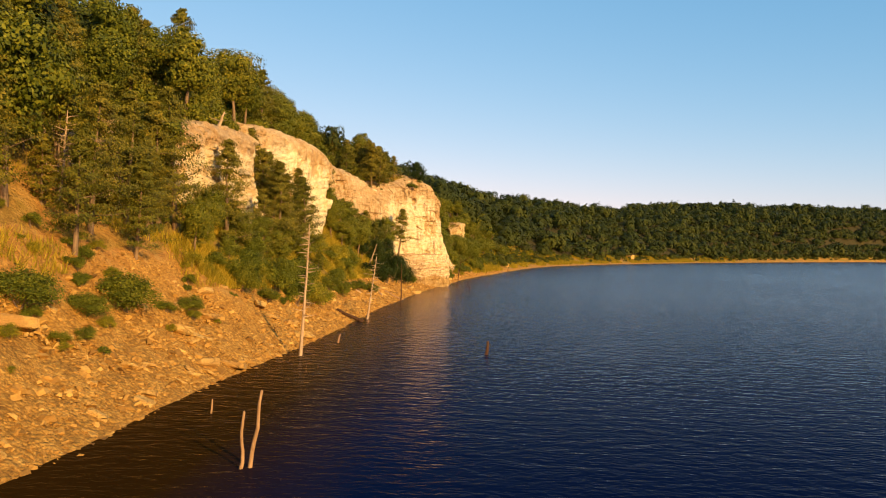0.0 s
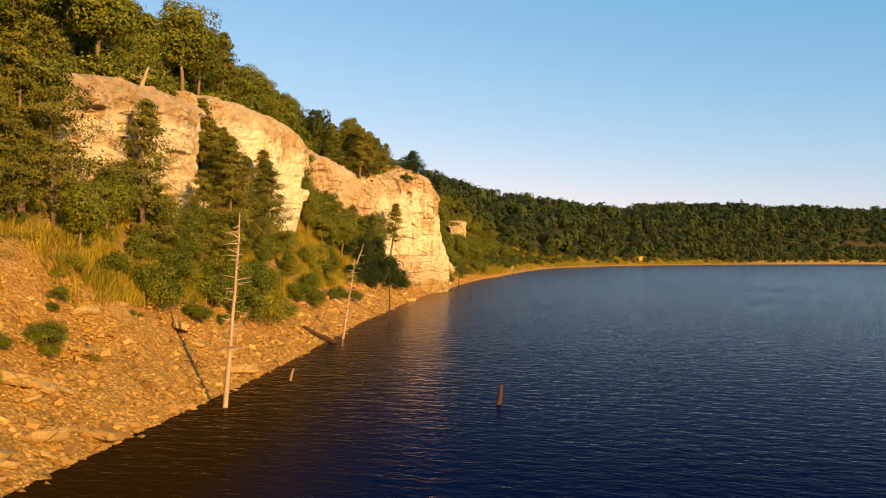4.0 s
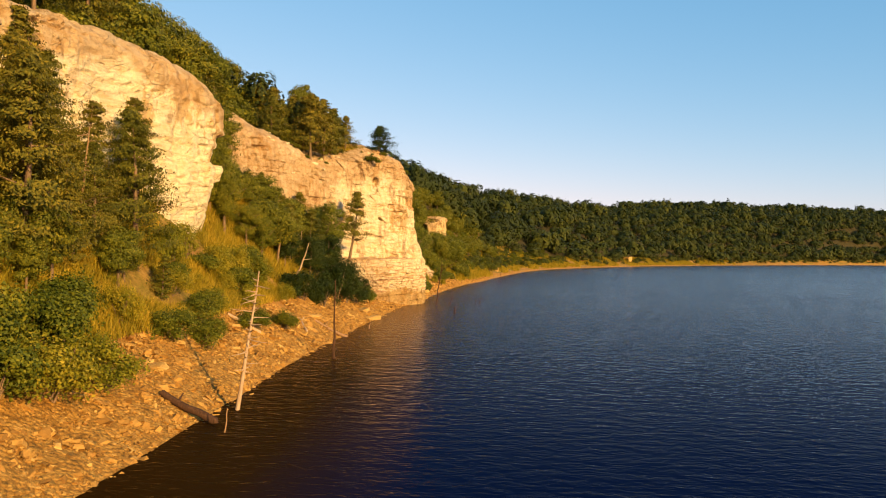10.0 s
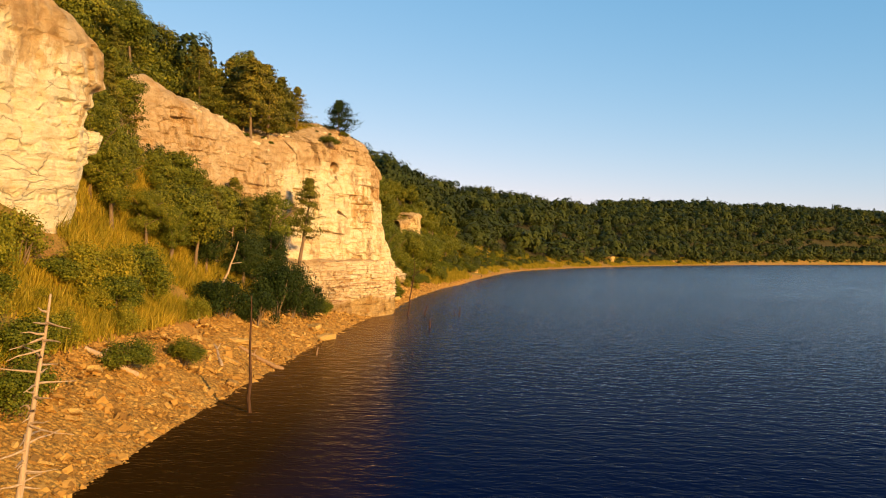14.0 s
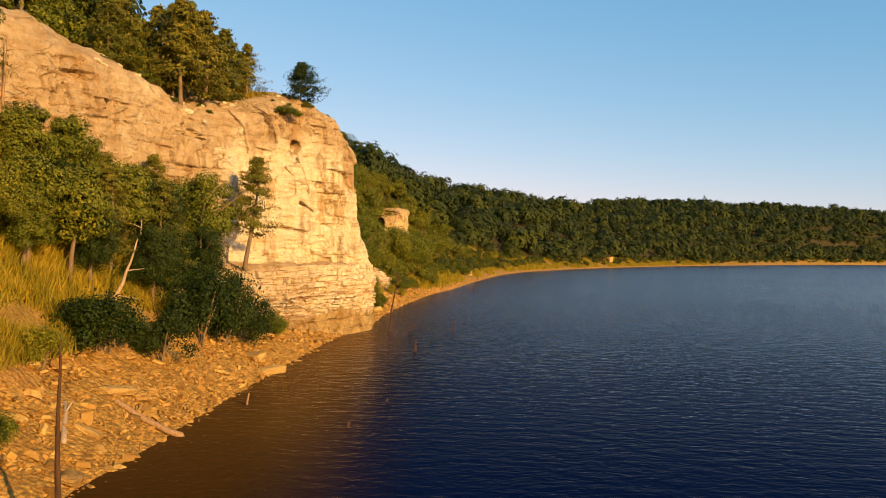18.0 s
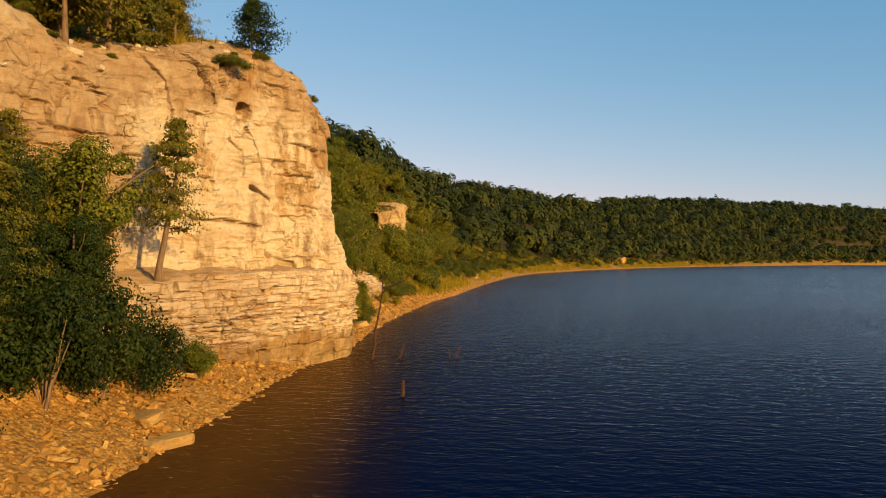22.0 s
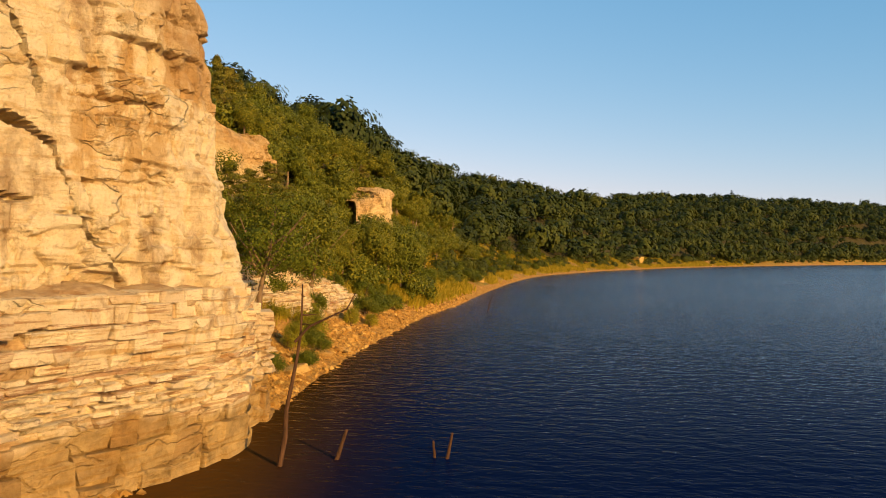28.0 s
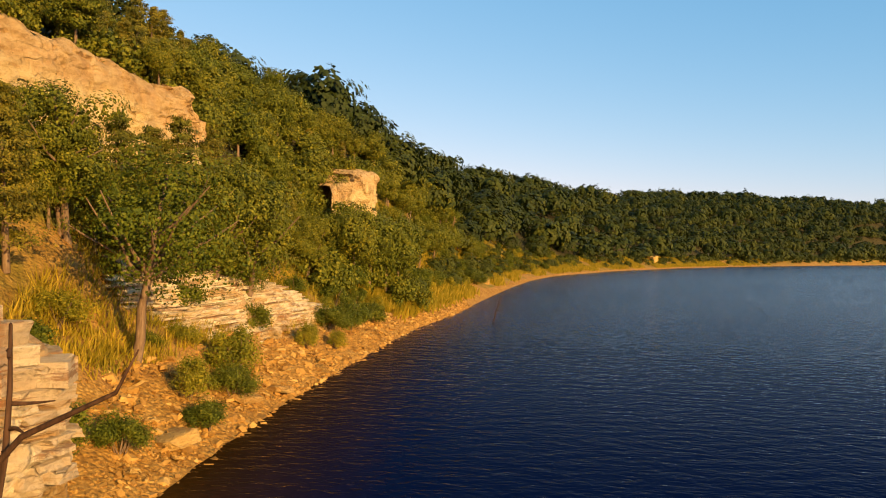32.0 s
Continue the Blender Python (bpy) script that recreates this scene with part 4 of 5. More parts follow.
STANDING += [("c", -20.6, 76.5, 7.2), ("c", -20.0, 79, 6.3), ("c", -21.5, 74, 7.2), ("c", -19.6, 84, 6.6), ("o", -15.6, 158, 5.6), ("o", -16.8, 156, 5.4), ("o", -14.2, 161.5, 5.4),
             ("c", -15.5, 152, 6.6), ("o", -17.6, 153, 5.6), ("o", -12.2, 166.4, 6.0), ("o", -13.4, 163.5, 5.0), ("c", -16.5, 150, 6.8), ("o", -19.6, 110.6, 4.2), ("o", -20.6, 114.5, 3.0), ("c", -18.6, 112.5, 4.6), ("c", -18.6, 119.4, 6.5), ("o", -17.4, 116.6, 6.8), ("o", -19.5, 99, 6), ("o", -21.2, 105, 2.6), ("o", -18, 104, 4.6), ("o", -17, 108, 5), ("c", -20.8, 112, 3.2), ("o", -18.6, 115, 4.8), ("c", -16.4, 114.6, 6.4), ("o", -22.5, 100, 3.6)]
STANDING += [("c", -19.3, 51.2, 9.4), ("c", -18.0, 57.5, 8.2), ("c", -17.5, 64.4, 6.6), ("c", -18.0, 70.6, 9.0), ("c", -20.4, 75.4, 7.4), ("c", -20.2, 84.0, 7.2), 
             ("c", -19.0, 46.5, 6.2), ("c", -19.6, 41.0, 8.0), ("c", -18.6, 37.6, 6.5), ("c", -19.4, 48.8, 8.0), ("c", -18.2, 43.4, 5.6), ]
for y in np.arange(149.5, 168, 2.3):
    x = float(np.interp(y, [146, 150, 155.5, 161.5, 166.5, 168.6, 172], [-27, -22.5, -19.2, -15.8, -13.2, -12.4, -12])) + 2.1
    top = 14.3 if 157.6 < y < 159.5 else 12.2 - .5 * (y % 2.9) / 2.9
    STANDING.append(("o" if int(y * 3) % 3 else "c", x, y - .7, max(3.0, top - ground_z(x, y - .7))))
STANDING += [("o", -16.2, 120.4, 13.2 - ground_z(-16.2, 120.4)), ("o", -12.3, 163.6, 8.4), ("c", -13.1, 161.6, 7.4)]
KNOWN = len(STANDING)
prng = random.Random(5)
for s in np.arange(26, 121, 2.3):
    for d in ((9.4, 11.5) if s < 50 else (6.3, 7.2) if s < 84 else (7.6, 9.3) if s < 95 else (7.5, 9.5, 11.5)):
        x, y = at_shore(s + prng.uniform(-1, 1), d + prng.uniform(-.7, .7))
        if prng.random() < (0.72 if not 82 < s < 98 else 0.1):
            STANDING.append(("c" if prng.random() < .45 else "o", x, y, prng.uniform(2.6, 4.2) if 50 < s < 84 else prng.uniform(3.0, 4.8) if 50 < s < 96 else prng.uniform(3.6, 6)))
for s in np.arange(145, 205, 2.6):
    for d in (6.8, 9, 11.5):
        x, y = at_shore(s + prng.uniform(-1, 1), d + prng.uniform(-.9, .9))
        if prng.random() < 0.6 and (s > 172 or d > 8):
            STANDING.append(("c" if prng.random() < .3 else "o", x, y, prng.uniform(3.4, 5.0) if s < 172 else prng.uniform(4.2, 6) if s < 184 else prng.uniform(2.2, 3.0)))
BUSHES += [(-13.9, 65.4, 3.0, 2.2), (-14.0, 62.4, 2.6, 1.9), (-13.8, 68.6, 2.4, 1.9), (-15.2, 60.2, 2.4, 1.8)]
for i in range(90):
    x, y = at_shore(prng.uniform(18, 62), prng.uniform(2.8, 9))
    w = prng.uniform(.25, .7)
    BUSHES.append((x, y, w * prng.uniform(.8, 1.5), w))
for s in np.arange(50, 205, 2.2):
    d = np.interp(s, [50, 118, 150, 205], [6.8, 6.4, 5.2, 4.6]) + prng.uniform(-1.2, 1.0)
    x, y = at_shore(s + prng.uniform(-1, 1), d)
    if not 121 < y < 145 and prng.random() < .8:
        w = prng.uniform(.7, 1.5)
        BUSHES.append((x, y, w * prng.uniform(.9, 1.4), w))
for i, (k, x, y, h) in enumerate(STANDING):
    x, y = clear_of_cliff(x, y)
    near, word, label = (OAK_NEAR, "oak_tree", OAK_LABEL) if k == "o" else (CEDAR_NEAR, "cedar_tree", CEDAR_LABEL)
    if i >= KNOWN:
        near = OAK_MID if k == "o" else CEDAR_MID
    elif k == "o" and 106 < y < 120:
        # shade beneath the bluff, put into these oaks' leaf colour
        near, label = OAK_SHADED, "green leafy oak beneath the bluff, leaves darkened as if shaded"
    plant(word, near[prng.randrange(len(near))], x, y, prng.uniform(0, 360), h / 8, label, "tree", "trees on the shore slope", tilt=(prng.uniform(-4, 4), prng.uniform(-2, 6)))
AIRY_OAK = make_oak(421, 9.4, 3.9, 8600, 0.135, 11, 0.36, BUSH_LEAF, 0.06)
plant("oak_tree", AIRY_OAK, -11.2, 155.1, 10, 1.0, "airy green tree with slim pale bent trunk on the bank", "tree", tilt=(0, 5))
KNOWN_BUSHES = 38
# bushes below the bluff: their shade is carried by a darker leaf colour
BUSH_SHADED = [make_bush(270 + i, 3, 1.9, 8000, 0.11, DARK_SHADED_LEAF) for i in range(3)]
BUSH_LIGHT = [make_bush(275 + i, 3, 1.9, 5200, 0.125, LIGHT_LEAF) for i in range(3)]
BUSH_FILL = [make_bush(246 + i, 3, 1.9, 4600, 0.155) for i in range(3)]
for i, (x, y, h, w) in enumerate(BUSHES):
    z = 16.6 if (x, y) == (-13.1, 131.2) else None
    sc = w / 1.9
    near = BUSH_SHADED if 102 < y < 122 else BUSH_NEAR if i < KNOWN_BUSHES else BUSH_FILL if i % 2 else BUSH_LIGHT
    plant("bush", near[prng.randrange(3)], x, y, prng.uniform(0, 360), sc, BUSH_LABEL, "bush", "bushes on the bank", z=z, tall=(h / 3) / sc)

for x, y, h in [(-18.3, 85.5, 2.6), (-18.6, 88.4, 3.0), (-17.6, 91.2, 2.8), (-17.2, 94.4, 2.6), (-15.6, 86.4, 1.8), (-16.6, 97.2, 2.4), (-15.4, 91.5, 1.6), (-17.0, 82.8, 2.2), (-16.2, 59.5, 1.8), (-15.9, 74.5, 2.0),
                (-14.9, 99.5, 1.7), (-7.9, 169, 1.5), (-6.8, 172, 1.4), (-9.2, 155.0, 1.6), (-6.4, 187.5, 1.6), (-5.4, 192.5, 1.5), (-3.6, 207, 1.8), (-1.2, 216, 1.8), (0.6, 227, 1.8)]:
    plant("shrub", BUSH_LIGHT[prng.randrange(3)], x, y, prng.uniform(0, 360), h / 3, "bright yellow-green leafy shrub on the grassy slope", "shrub", "shrubs on the grassy slope", tall=prng.uniform(.9, 1.2))

for i in range(130):
    s = prng.uniform(184, 340)
    x, y = at_shore(s, prng.uniform(2.6, 11))
    if s < 224 and ground_z(x, y) > 6.9 + 4.6 * (y - 127) / 94 - 1.4:
        continue
    plant("bush", (BUSH_FILL if i % 4 else BUSH_LIGHT)[prng.randrange(3)], x, y, prng.uniform(0, 360), prng.uniform(.45, .85), BUSH_LABEL, "bush", "bushes on the bank", tall=prng.uniform(.8, 1.1))

# oaks along the foot of the wood beyond the bluff, low before the rock outcrop
for s in np.arange(176, 266, 3.6):
    for d in (7.0, 10.5, 13.5):
        x, y = at_shore(s + prng.uniform(-1.2, 1.2), d + prng.uniform(-.8, .8))
        h = min(prng.uniform(4.4, 6.4), (9.6 if d < 8 else 20) - ground_z(x, y))
        if h > 2.0 and not in_cliff(x, y):
            plant("oak_tree", OAK_HILL[prng.randrange(4)], x, y, prng.uniform(0, 360), h / 8, OAK_LABEL, "tree", "trees on the shore slope", tall=prng.uniform(.9, 1.1))

for x, y, top in [(-7.4, 191.0, 10.0), (-6.2, 193.2, 9.8), (-9.0, 190.0, 10.8), (-5.4, 195.4, 9.4), (-8.2, 188.2, 10.0)]:
    plant("oak_tree", OAK_MID[prng.randrange(3)], x, y, prng.uniform(0, 360), (top - ground_z(x, y)) / 8, "green leafy oak before the rock outcrop", "tree", "trees on the shore slope")

# woods above the cliffs
spots = []
for s in np.arange(8, 205, 3.9):
    for d in np.arange(10.6, 44, 3.9):
        x, y = at_shore(s + prng.uniform(-1.7, 1.7), d + prng.uniform(-1.7, 1.7))
        if 122 < y < 143 and x > -17.5:
            continue
        if 99 < y < 122 and x > -24.5 or 54 < y < 97 and x > -21.8 or 149 < y < 172 and d < 14:
            continue
        if y > 184 and x > -8.6 - .166 * (y - 167.5):
            continue
        if not in_cliff(x, y):
            spots.append((x, y, d))
prng.shuffle(spots)
spots.sort(key=lambda q: q[2] > 36)
far_spots, made = [], {"c": 0, "o": 0}
for x, y, d in spots:
    k = "c" if prng.random() < (0.46 if d < 24 else 0.26) else "o"
    if made[k] >= (180 if k == "c" else 170):
        far_spots.append((x, y))
        continue
    made[k] += 1
    near, word, label, g = (OAK_HILL, "oak_tree", OAK_LABEL, "oaks of the hillside wood") if k == "o" else (CEDAR_HILL, "cedar_tree", CEDAR_LABEL, "cedars of the hillside wood")
    size = prng.uniform(.7, 1.1) * (1.07 if y < 96 else 1.12 if y < 108 else 1) * ((.72 if y < 152 else .7) if 116 < y < 215 and d < 30 else 1)
    if d < 17:
        near = OAK_MID if k == "o" else CEDAR_MID
    plant(word, near[prng.randrange(3)], x, y, prng.uniform(0, 360), size, label, "tree", g, tall=prng.uniform(.85, 1.15))

# undergrowth between them and behind the cliffs' rims, joined
BUSH_HILL = [make_bush(250 + i, 3, 1.9, 1100, 0.29) for i in range(3)]


def undergrowth():
    places = []
    for i in range(230):
        s, d = prng.uniform(20, 200), prng.uniform(10.5, 27)
        x, y = at_shore(s, d)
        if 99 < y < 143 and x > -24 or 54 < y < 97 and x > -21.5 or 149 < y < 172 and d < 13 or in_cliff(x, y):
            continue
        places.append((x, y, prng.uniform(.6, 1.3)))
    for cs, cd, ct in CLIFFS[:3] + CLIFFS[4:]:
        for s in np.arange(cs[0] + 1, cs[-1] - 1, 1.7):
            places.append((*at_shore(s, float(np.interp(s, cs, cd)) + prng.uniform(2.9, 4.6)), prng.uniform(.5, .95)))
    cs, cd, ct = CLIFFS[-1]
    for s in np.arange(182, 206, 1.5):
        for off in (-3.2, -1.7, 2.6, 4.2, 6):
            x, y = at_shore(s + prng.uniform(-.7, .7), float(np.interp(s, cs, cd)) + off)
            places.append((x, y, prng.uniform(.6, .9) if off > 0 else min(.95, max(.5, (prng.uniform(9.4, 10.2) - ground_z(x, y)) / 3))))
    for s in np.arange(184, 258, 1.8):
        for d in np.arange(9.2, 17, 1.8):
            x, y = at_shore(s + prng.uniform(-.7, .7), d + prng.uniform(-.7, .7))
            top = 6.9 + 4.7 * (y - 127) / 94 - ground_z(x, y)
            if y > 227 and d > 8 or x < -8.6 - .166 * (y - 167.5):
                places.append((x, y, prng.uniform(.7, 1.1)))
            elif top > .8 and not in_cliff(x, y) and prng.random() < (.9 if d > 8 else .35):
                places.append((x, y, min(top / 3, prng.uniform(.5, .9))))
            elif top <= .8 and y < 212 and not in_cliff(x, y):
                places.append((x, y, .5))
    leaves = []
    for x, y, sc in places:
        crown = BUSH_HILL[prng.randrange(3)][2]
        m = np.array(pose(x, y, ground_z(x, y), 0, 0, prng.uniform(0, 360)))
        v = np.empty(len(crown.vertices) * 3)
        crown.vertices.foreach_get("co", v)
        leaves.append((v.reshape(-1, 3) * sc) @ m[:3, :3].T + m[:3, 3])
    vv = np.concatenate(leaves)
    return mesh_np("undergrowth", vv, np.arange(len(vv)).reshape(-1, 4), OAK_LEAF)


tagged(new("undergrowth", undergrowth()), "leafy green undergrowth between the hillside trees and on the cliff tops", "bushes", kind="stuff")

# the bluff's own trees
for x, y, h in [(-18.6, 123.6, 6.6), (-17.9, 126.2, 6.6), (-17.2, 128.6, 6.0), (-20.5, 131.5, 5.5), (-16.2, 131.0, 4.0), (-21.5, 127, 6.4), (-17.6, 134.5, 3.4), (-22.4, 122, 6.5), (-20, 136, 4), (-19.8, 125.6, 6.8)]:
    plant("cedar_tree", CEDAR_HILL[prng.randrange(4)], x, y, prng.uniform(0, 360), h / 7, "dense olive cedar on top of the bluff", "tree", "cedars on the bluff", z=max(ground_z(x, y), 16.3))
THIN_CEDAR = make_cedar(405, 7.6, 2.6, 6400, 0.17, bare=0.28)
plant("cedar_tree", THIN_CEDAR, -14.2, 124.0, 40, 1.0, "thin open cedar with bare lower trunk before the bluff", "tree", z=5.15, tilt=(0, 6))
PINE = make_cedar(400, 2.9, 1.75, 5200, 0.15, DARK_SHADED_LEAF, 0.1)
plant("pine_tree", PINE, -12.5, 133.5, 30, 1.15, "small dark pine with layered branches on the bluff edge", "tree", z=bluff_tree.ray_cast(Vector((-12.5, 133.5, 40)), Vector((0, 0, -1)))[0].z - .3)


# woods farther round the lake: one joined mass of crowns
def crown_shells(rng, n, small, big):
    kinds = []
    for i in range(5):
        v = rng.normal(size=(n, 3))
        v /= np.linalg.norm(v, axis=1, keepdims=True)
        v[:, 2] = np.where(v[:, 2] < -.35, -v[:, 2], v[:, 2])
        lump = 1 + .3 * np.sin(v[:, 0] * 6 + i) * np.cos(v[:, 1] * 5 + i * 2) + .12 * np.sin(v[:, 2] * 9 + i) + rng.uniform(-.1, .06, n)
        c = v * lump[:, None] * np.array([3.1, 3.1, 2.7]) + np.array([0, 0, 3.7])
        vv, _ = leaf_arrays(c, v + rng.normal(0, .13, (n, 3)) + (0, 0, .05), rng.uniform(small, big, n), rng, .46)
        kinds.append(vv)
    return kinds


def far_woods():
    rng = np.random.default_rng(77)
    kinds, fine, coarse = crown_shells(rng, 360, .55, .92), crown_shells(rng, 1000, .34, .56), crown_shells(rng, 220, .75, 1.15)
    places = [(x, y) for x, y in far_spots]
    low = [False] * len(places)
    for s in np.arange(200, 1500, 7.9):
        thin = 1 if s < 700 else 1.05
        for d in np.arange(np.interp(s, [300, 420, 600], [10.5, 8, 6]), 112, 7.4 * thin):
            q = at_shore(s + rng.uniform(-3, 3), d + rng.uniform(-2.4, 2.4))
            if d > 80 and s < 380:
                continue
            if s < 240:
                cs, cd, _ = CLIFFS[-1]
                off = shore_coords(*q)[1][0] - np.interp(s, cs, cd)
                if s < 221 and off < 2.4 and q[0] > -8.6 - .166 * (q[1] - 167.5):
                    continue
            places.append(tuple(q))
            low.append(False)
        for _ in range(5):
            places.append(tuple(at_shore(s + rng.uniform(-4, 4), rng.uniform(2.4, 9))))
            low.append(True)
    p = np.array(places)
    z = ground_sd(*shore_coords(p[:, 0], p[:, 1]))
    out, tone = [], []
    for (x, y), h, small in zip(p, z, low):
        a, sc = rng.uniform(0, 6.28), (1.12 if y > 620 else 1) * (rng.uniform(.22, .45) if small else rng.uniform(.55, .85) if y < 210 else rng.choice([.85, 1.1, 1.3, 1.5]) * rng.uniform(.9, 1.1))
        r = np.array([[math.cos(a), -math.sin(a), 0], [math.sin(a), math.cos(a), 0], [0, 0, rng.uniform(.7, 1.2)]])
        tone.append(rng.uniform(.8, 1) if small else rng.random())
        out.append((fine if y < 330 else kinds if y < 620 else coarse)[rng.integers(5)] @ r.T * sc + (x, y, h - (.6 if small else 1.4 * sc - rng.uniform(-.6, 1.0))))
    vv = np.concatenate(out)
    me = mesh_np("far_woods", vv, np.arange(len(vv)).reshape(-1, 4), FAR_LEAF)
    me.attributes.new("crown", 'FLOAT', 'POINT').data.foreach_set("value", np.repeat(np.array(tone, np.float32), [len(o) for o in out]))
    return me


tagged(new("far_woods", far_woods()), "dense green broad-leaved woods on the hills round the lake", "woods", kind="stuff")


# ---- dead trees, stumps and driftwood ----
def snag(x, y, h, top, radius, seed, label, mat, twigs=0, twig_len=0.8, bend=0.05, name="dead_tree", z=0.0, span=(0.35, 0.95)):
    rng = np.random.default_rng(seed)
    root = thing(name, pose(x, y, z), label, "dead tree")
    n = 9
    pts = wander(rng, (0, 0, -0.8), (top[0], top[1], h), n, bend)
    rad = np.linspace(radius, max(0.02, radius * (.5 if name == 'stump' else .22)), n)
    part("trunk", wood_mesh("trunk", [(pts, rad, 9)], mat), root)
    P = np.array(pts)
    for i in range(twigs):
        f = span[0] + (span[1] - span[0]) * (i + rng.random()) / twigs
        q = np.array([np.interp(f * (n - 1), np.arange(n), P[:, k]) for k in range(3)])
        a = rng.uniform(0, 6.28)
        L = twig_len * rng.uniform(.3, 1.35) * (1.15 - f * .6)
        e = q + np.array([math.cos(a) * L, math.sin(a) * L, L * rng.uniform(-.25, .35)])
        part("branch", wood_mesh("branch", [(wander(rng, q, e, 4, .03), [.034, .026, .017, .008], 5)], mat), root)
    return root


snag(-9.93, 48.3, 8.2, (.35, .4), .125, 1, "tall bleached dead tree with short bare twigs in the water", DEADWOOD, 44, 0.9, .03)
snag(-10.1, 73.2, 5.9, (.75, .2), .11, 2, "bleached dead tree with bent bare branches at the waterline", DEADWOOD, 34, 1.05, .05)
snag(-9.0, 89.1, 4.9, (-.05, .0), .1, 3, "slim brown dead pole standing in the water", WETWOOD, 0, 0, .03)
snag(-5.1, 24.0, 2.35, (.3, .2), .085, 4, "broken weathered dead trunk standing in the lake", GREYWOOD, 1, .3, .05, "stump")
snag(-5.35, 23.9, 1.75, (.1, .0), .075, 5, "shorter broken dead trunk standing in the lake", GREYWOOD, 0, .3, .04, "stump")
snag(1.38, 51.1, .85, (.28, .1), .16, 6, "short leaning broken stump in open water", WETWOOD, 0, .3, .03, "stump")
snag(-2.9, 124.7, .75, (.1, .1), .13, 7, "short dark broken stump in open water", WETWOOD, 1, .35, .03, "stump")
snag(-4.14, 137.4, .95, (.55, .1), .1, 8, "leaning dark stick poking out of the lake", WETWOOD, 0, .3, .02, "stump")
snag(-0.45, 137.9, .85, (.3, .0), .08, 9, "forked dark driftwood poking out of the lake", WETWOOD, 0, .3, .03, "stump")
snag(-0.65, 138.0, .55, (-.12, .0), .07, 10, "short dark driftwood prong in the lake", WETWOOD, 0, .3, .03, "stump")
crooked = snag(-5.6, 136.4, 5.7, (.62, .3), .1, 11, "crooked bare dead tree leaning over the lake", WETWOOD, 4, .7, .07, span=(.7, .98))
part("branch", wood_mesh("branch", [([(.45, .15, 3.9), (.9, .1, 4.4), (1.5, .0, 4.7), (2.1, -.1, 5.0), (2.35, -.1, 5.5)], [.045, .04, .034, .026, .012], 6)], WETWOOD), crooked)
snag(2.8, 197.2, 2.6, (.9, .2), .09, 12, "slanting bare dead tree in the shallows", WETWOOD, 6, .8, .06)
snag(-9.15, 31.4, .55, (.06, .0), .06, 13, "small broken stake in shallow water", GREYWOOD, 0, .3, .02, "stump")
snag(-9.2, 55.1, .6, (.35, .1), .1, 14, "small leaning stump in shallow water", GREYWOOD, 0, .3, .02, "stump")
snag(-9.35, 69.3, .9, (.12, .0), .035, 15, "thin bare stick in shallow water", GREYWOOD, 0, .3, .02, "stump")
snag(-9.5, 106.3, .5, (.25, .0), .07, 16, "small leaning stump in shallow water", GREYWOOD, 0, .3, .02, "stump")
snag(-4.55, 102.5, .22, (.2, .0), .09, 17, "dark floating driftwood tip in the lake", WETWOOD, 0, .3, .02, "stump")
snag(-3.44, 107.7, .16, (.15, .0), .07, 18, "dark floating driftwood tip in the lake", WETWOOD, 0, .3, .02, "stump")
for x, y, h, top, r, tw, seed, lab in [
        (-21.0, 40.2, 4.8, (.4, .1), .11, 22, 31, "bare dead tree with spreading twigs on the slope"),
        (-19.2, 76.2, 5.6, (.75, .2), .1, 10, 32, "leaning bleached dead trunk among cedars"),
        (-22.3, 98.5, 4.2, (.1, .1), .09, 8, 33, "thin bleached dead trunk on the cliff top"),
        (-16.4, 108.0, 3.2, (1.3, .3), .13, 3, 35, "pale leaning dead trunk under oak leaves"),
        (-18.6, 117.8, 4.6, (.9, .4), .08, 14, 36, "bare dead tree with forked branches before the bluff"),
        (-17.2, 113.5, 3.6, (.2, .1), .08, 8, 37, "bare brown dead tree beneath the bluff"),
        (-19.2, 30.5, 3.2, (-.3, .1), .09, 14, 38, "bare dead tree with spreading twigs on the slope"),
        (-13.2, 169.2, 4.4, (.2, .1), .06, 16, 39, "thin bare dead tree beside the weathered cliff"),
        (-2.2, 245, 5.0, (.8, .2), .1, 26, 40, "dry bare dead tree on the grassy shore"),
        (-6.5, 219, 4.0, (.4, .1), .08, 16, 41, "dry bare dead tree on the grassy shore"),
        (-24.0, 112.5, 4.0, (.2, .0), .1, 9, 42, "bleached dead trunk on the hillside")]:
    snag(x, y, h, top, r, seed, lab, DEADWOOD if seed % 2 else GREYWOOD, tw, 1.1, .05, z=ground_z(x, y), span=(.3, .97))


snag(-20.9, 62.2, 1.6, (.7, .2), .26, 34, "gnarled bleached dead stump on the cliff edge", DEADWOOD, 9, 1.3, .1, z=15.9, span=(.3, .97))


def log(a, b, radius, seed, label, mat):
    rng = np.random.default_rng(seed)
    a, b = [(x, y, max(ground_z(x, y), -.05) + radius * .6) for x, y, _ in (a, b)]
    c = (Vector(a) + Vector(b)) / 2
    root = thing("log", Matrix.Translation(c), label, "log")
    pts = wander(rng, Vector(a) - c, Vector(b) - c, 7, .04)
    part("trunk", wood_mesh("trunk", [(pts, np.linspace(radius * .8, radius, 7), 9)], mat), root)
    mid = Vector(pts[2])
    part("branch_stub", wood_mesh("branch_stub", [([tuple(mid), tuple(mid + Vector((.15, .2, .35)))], [radius * .35, radius * .2], 6)], mat), root)


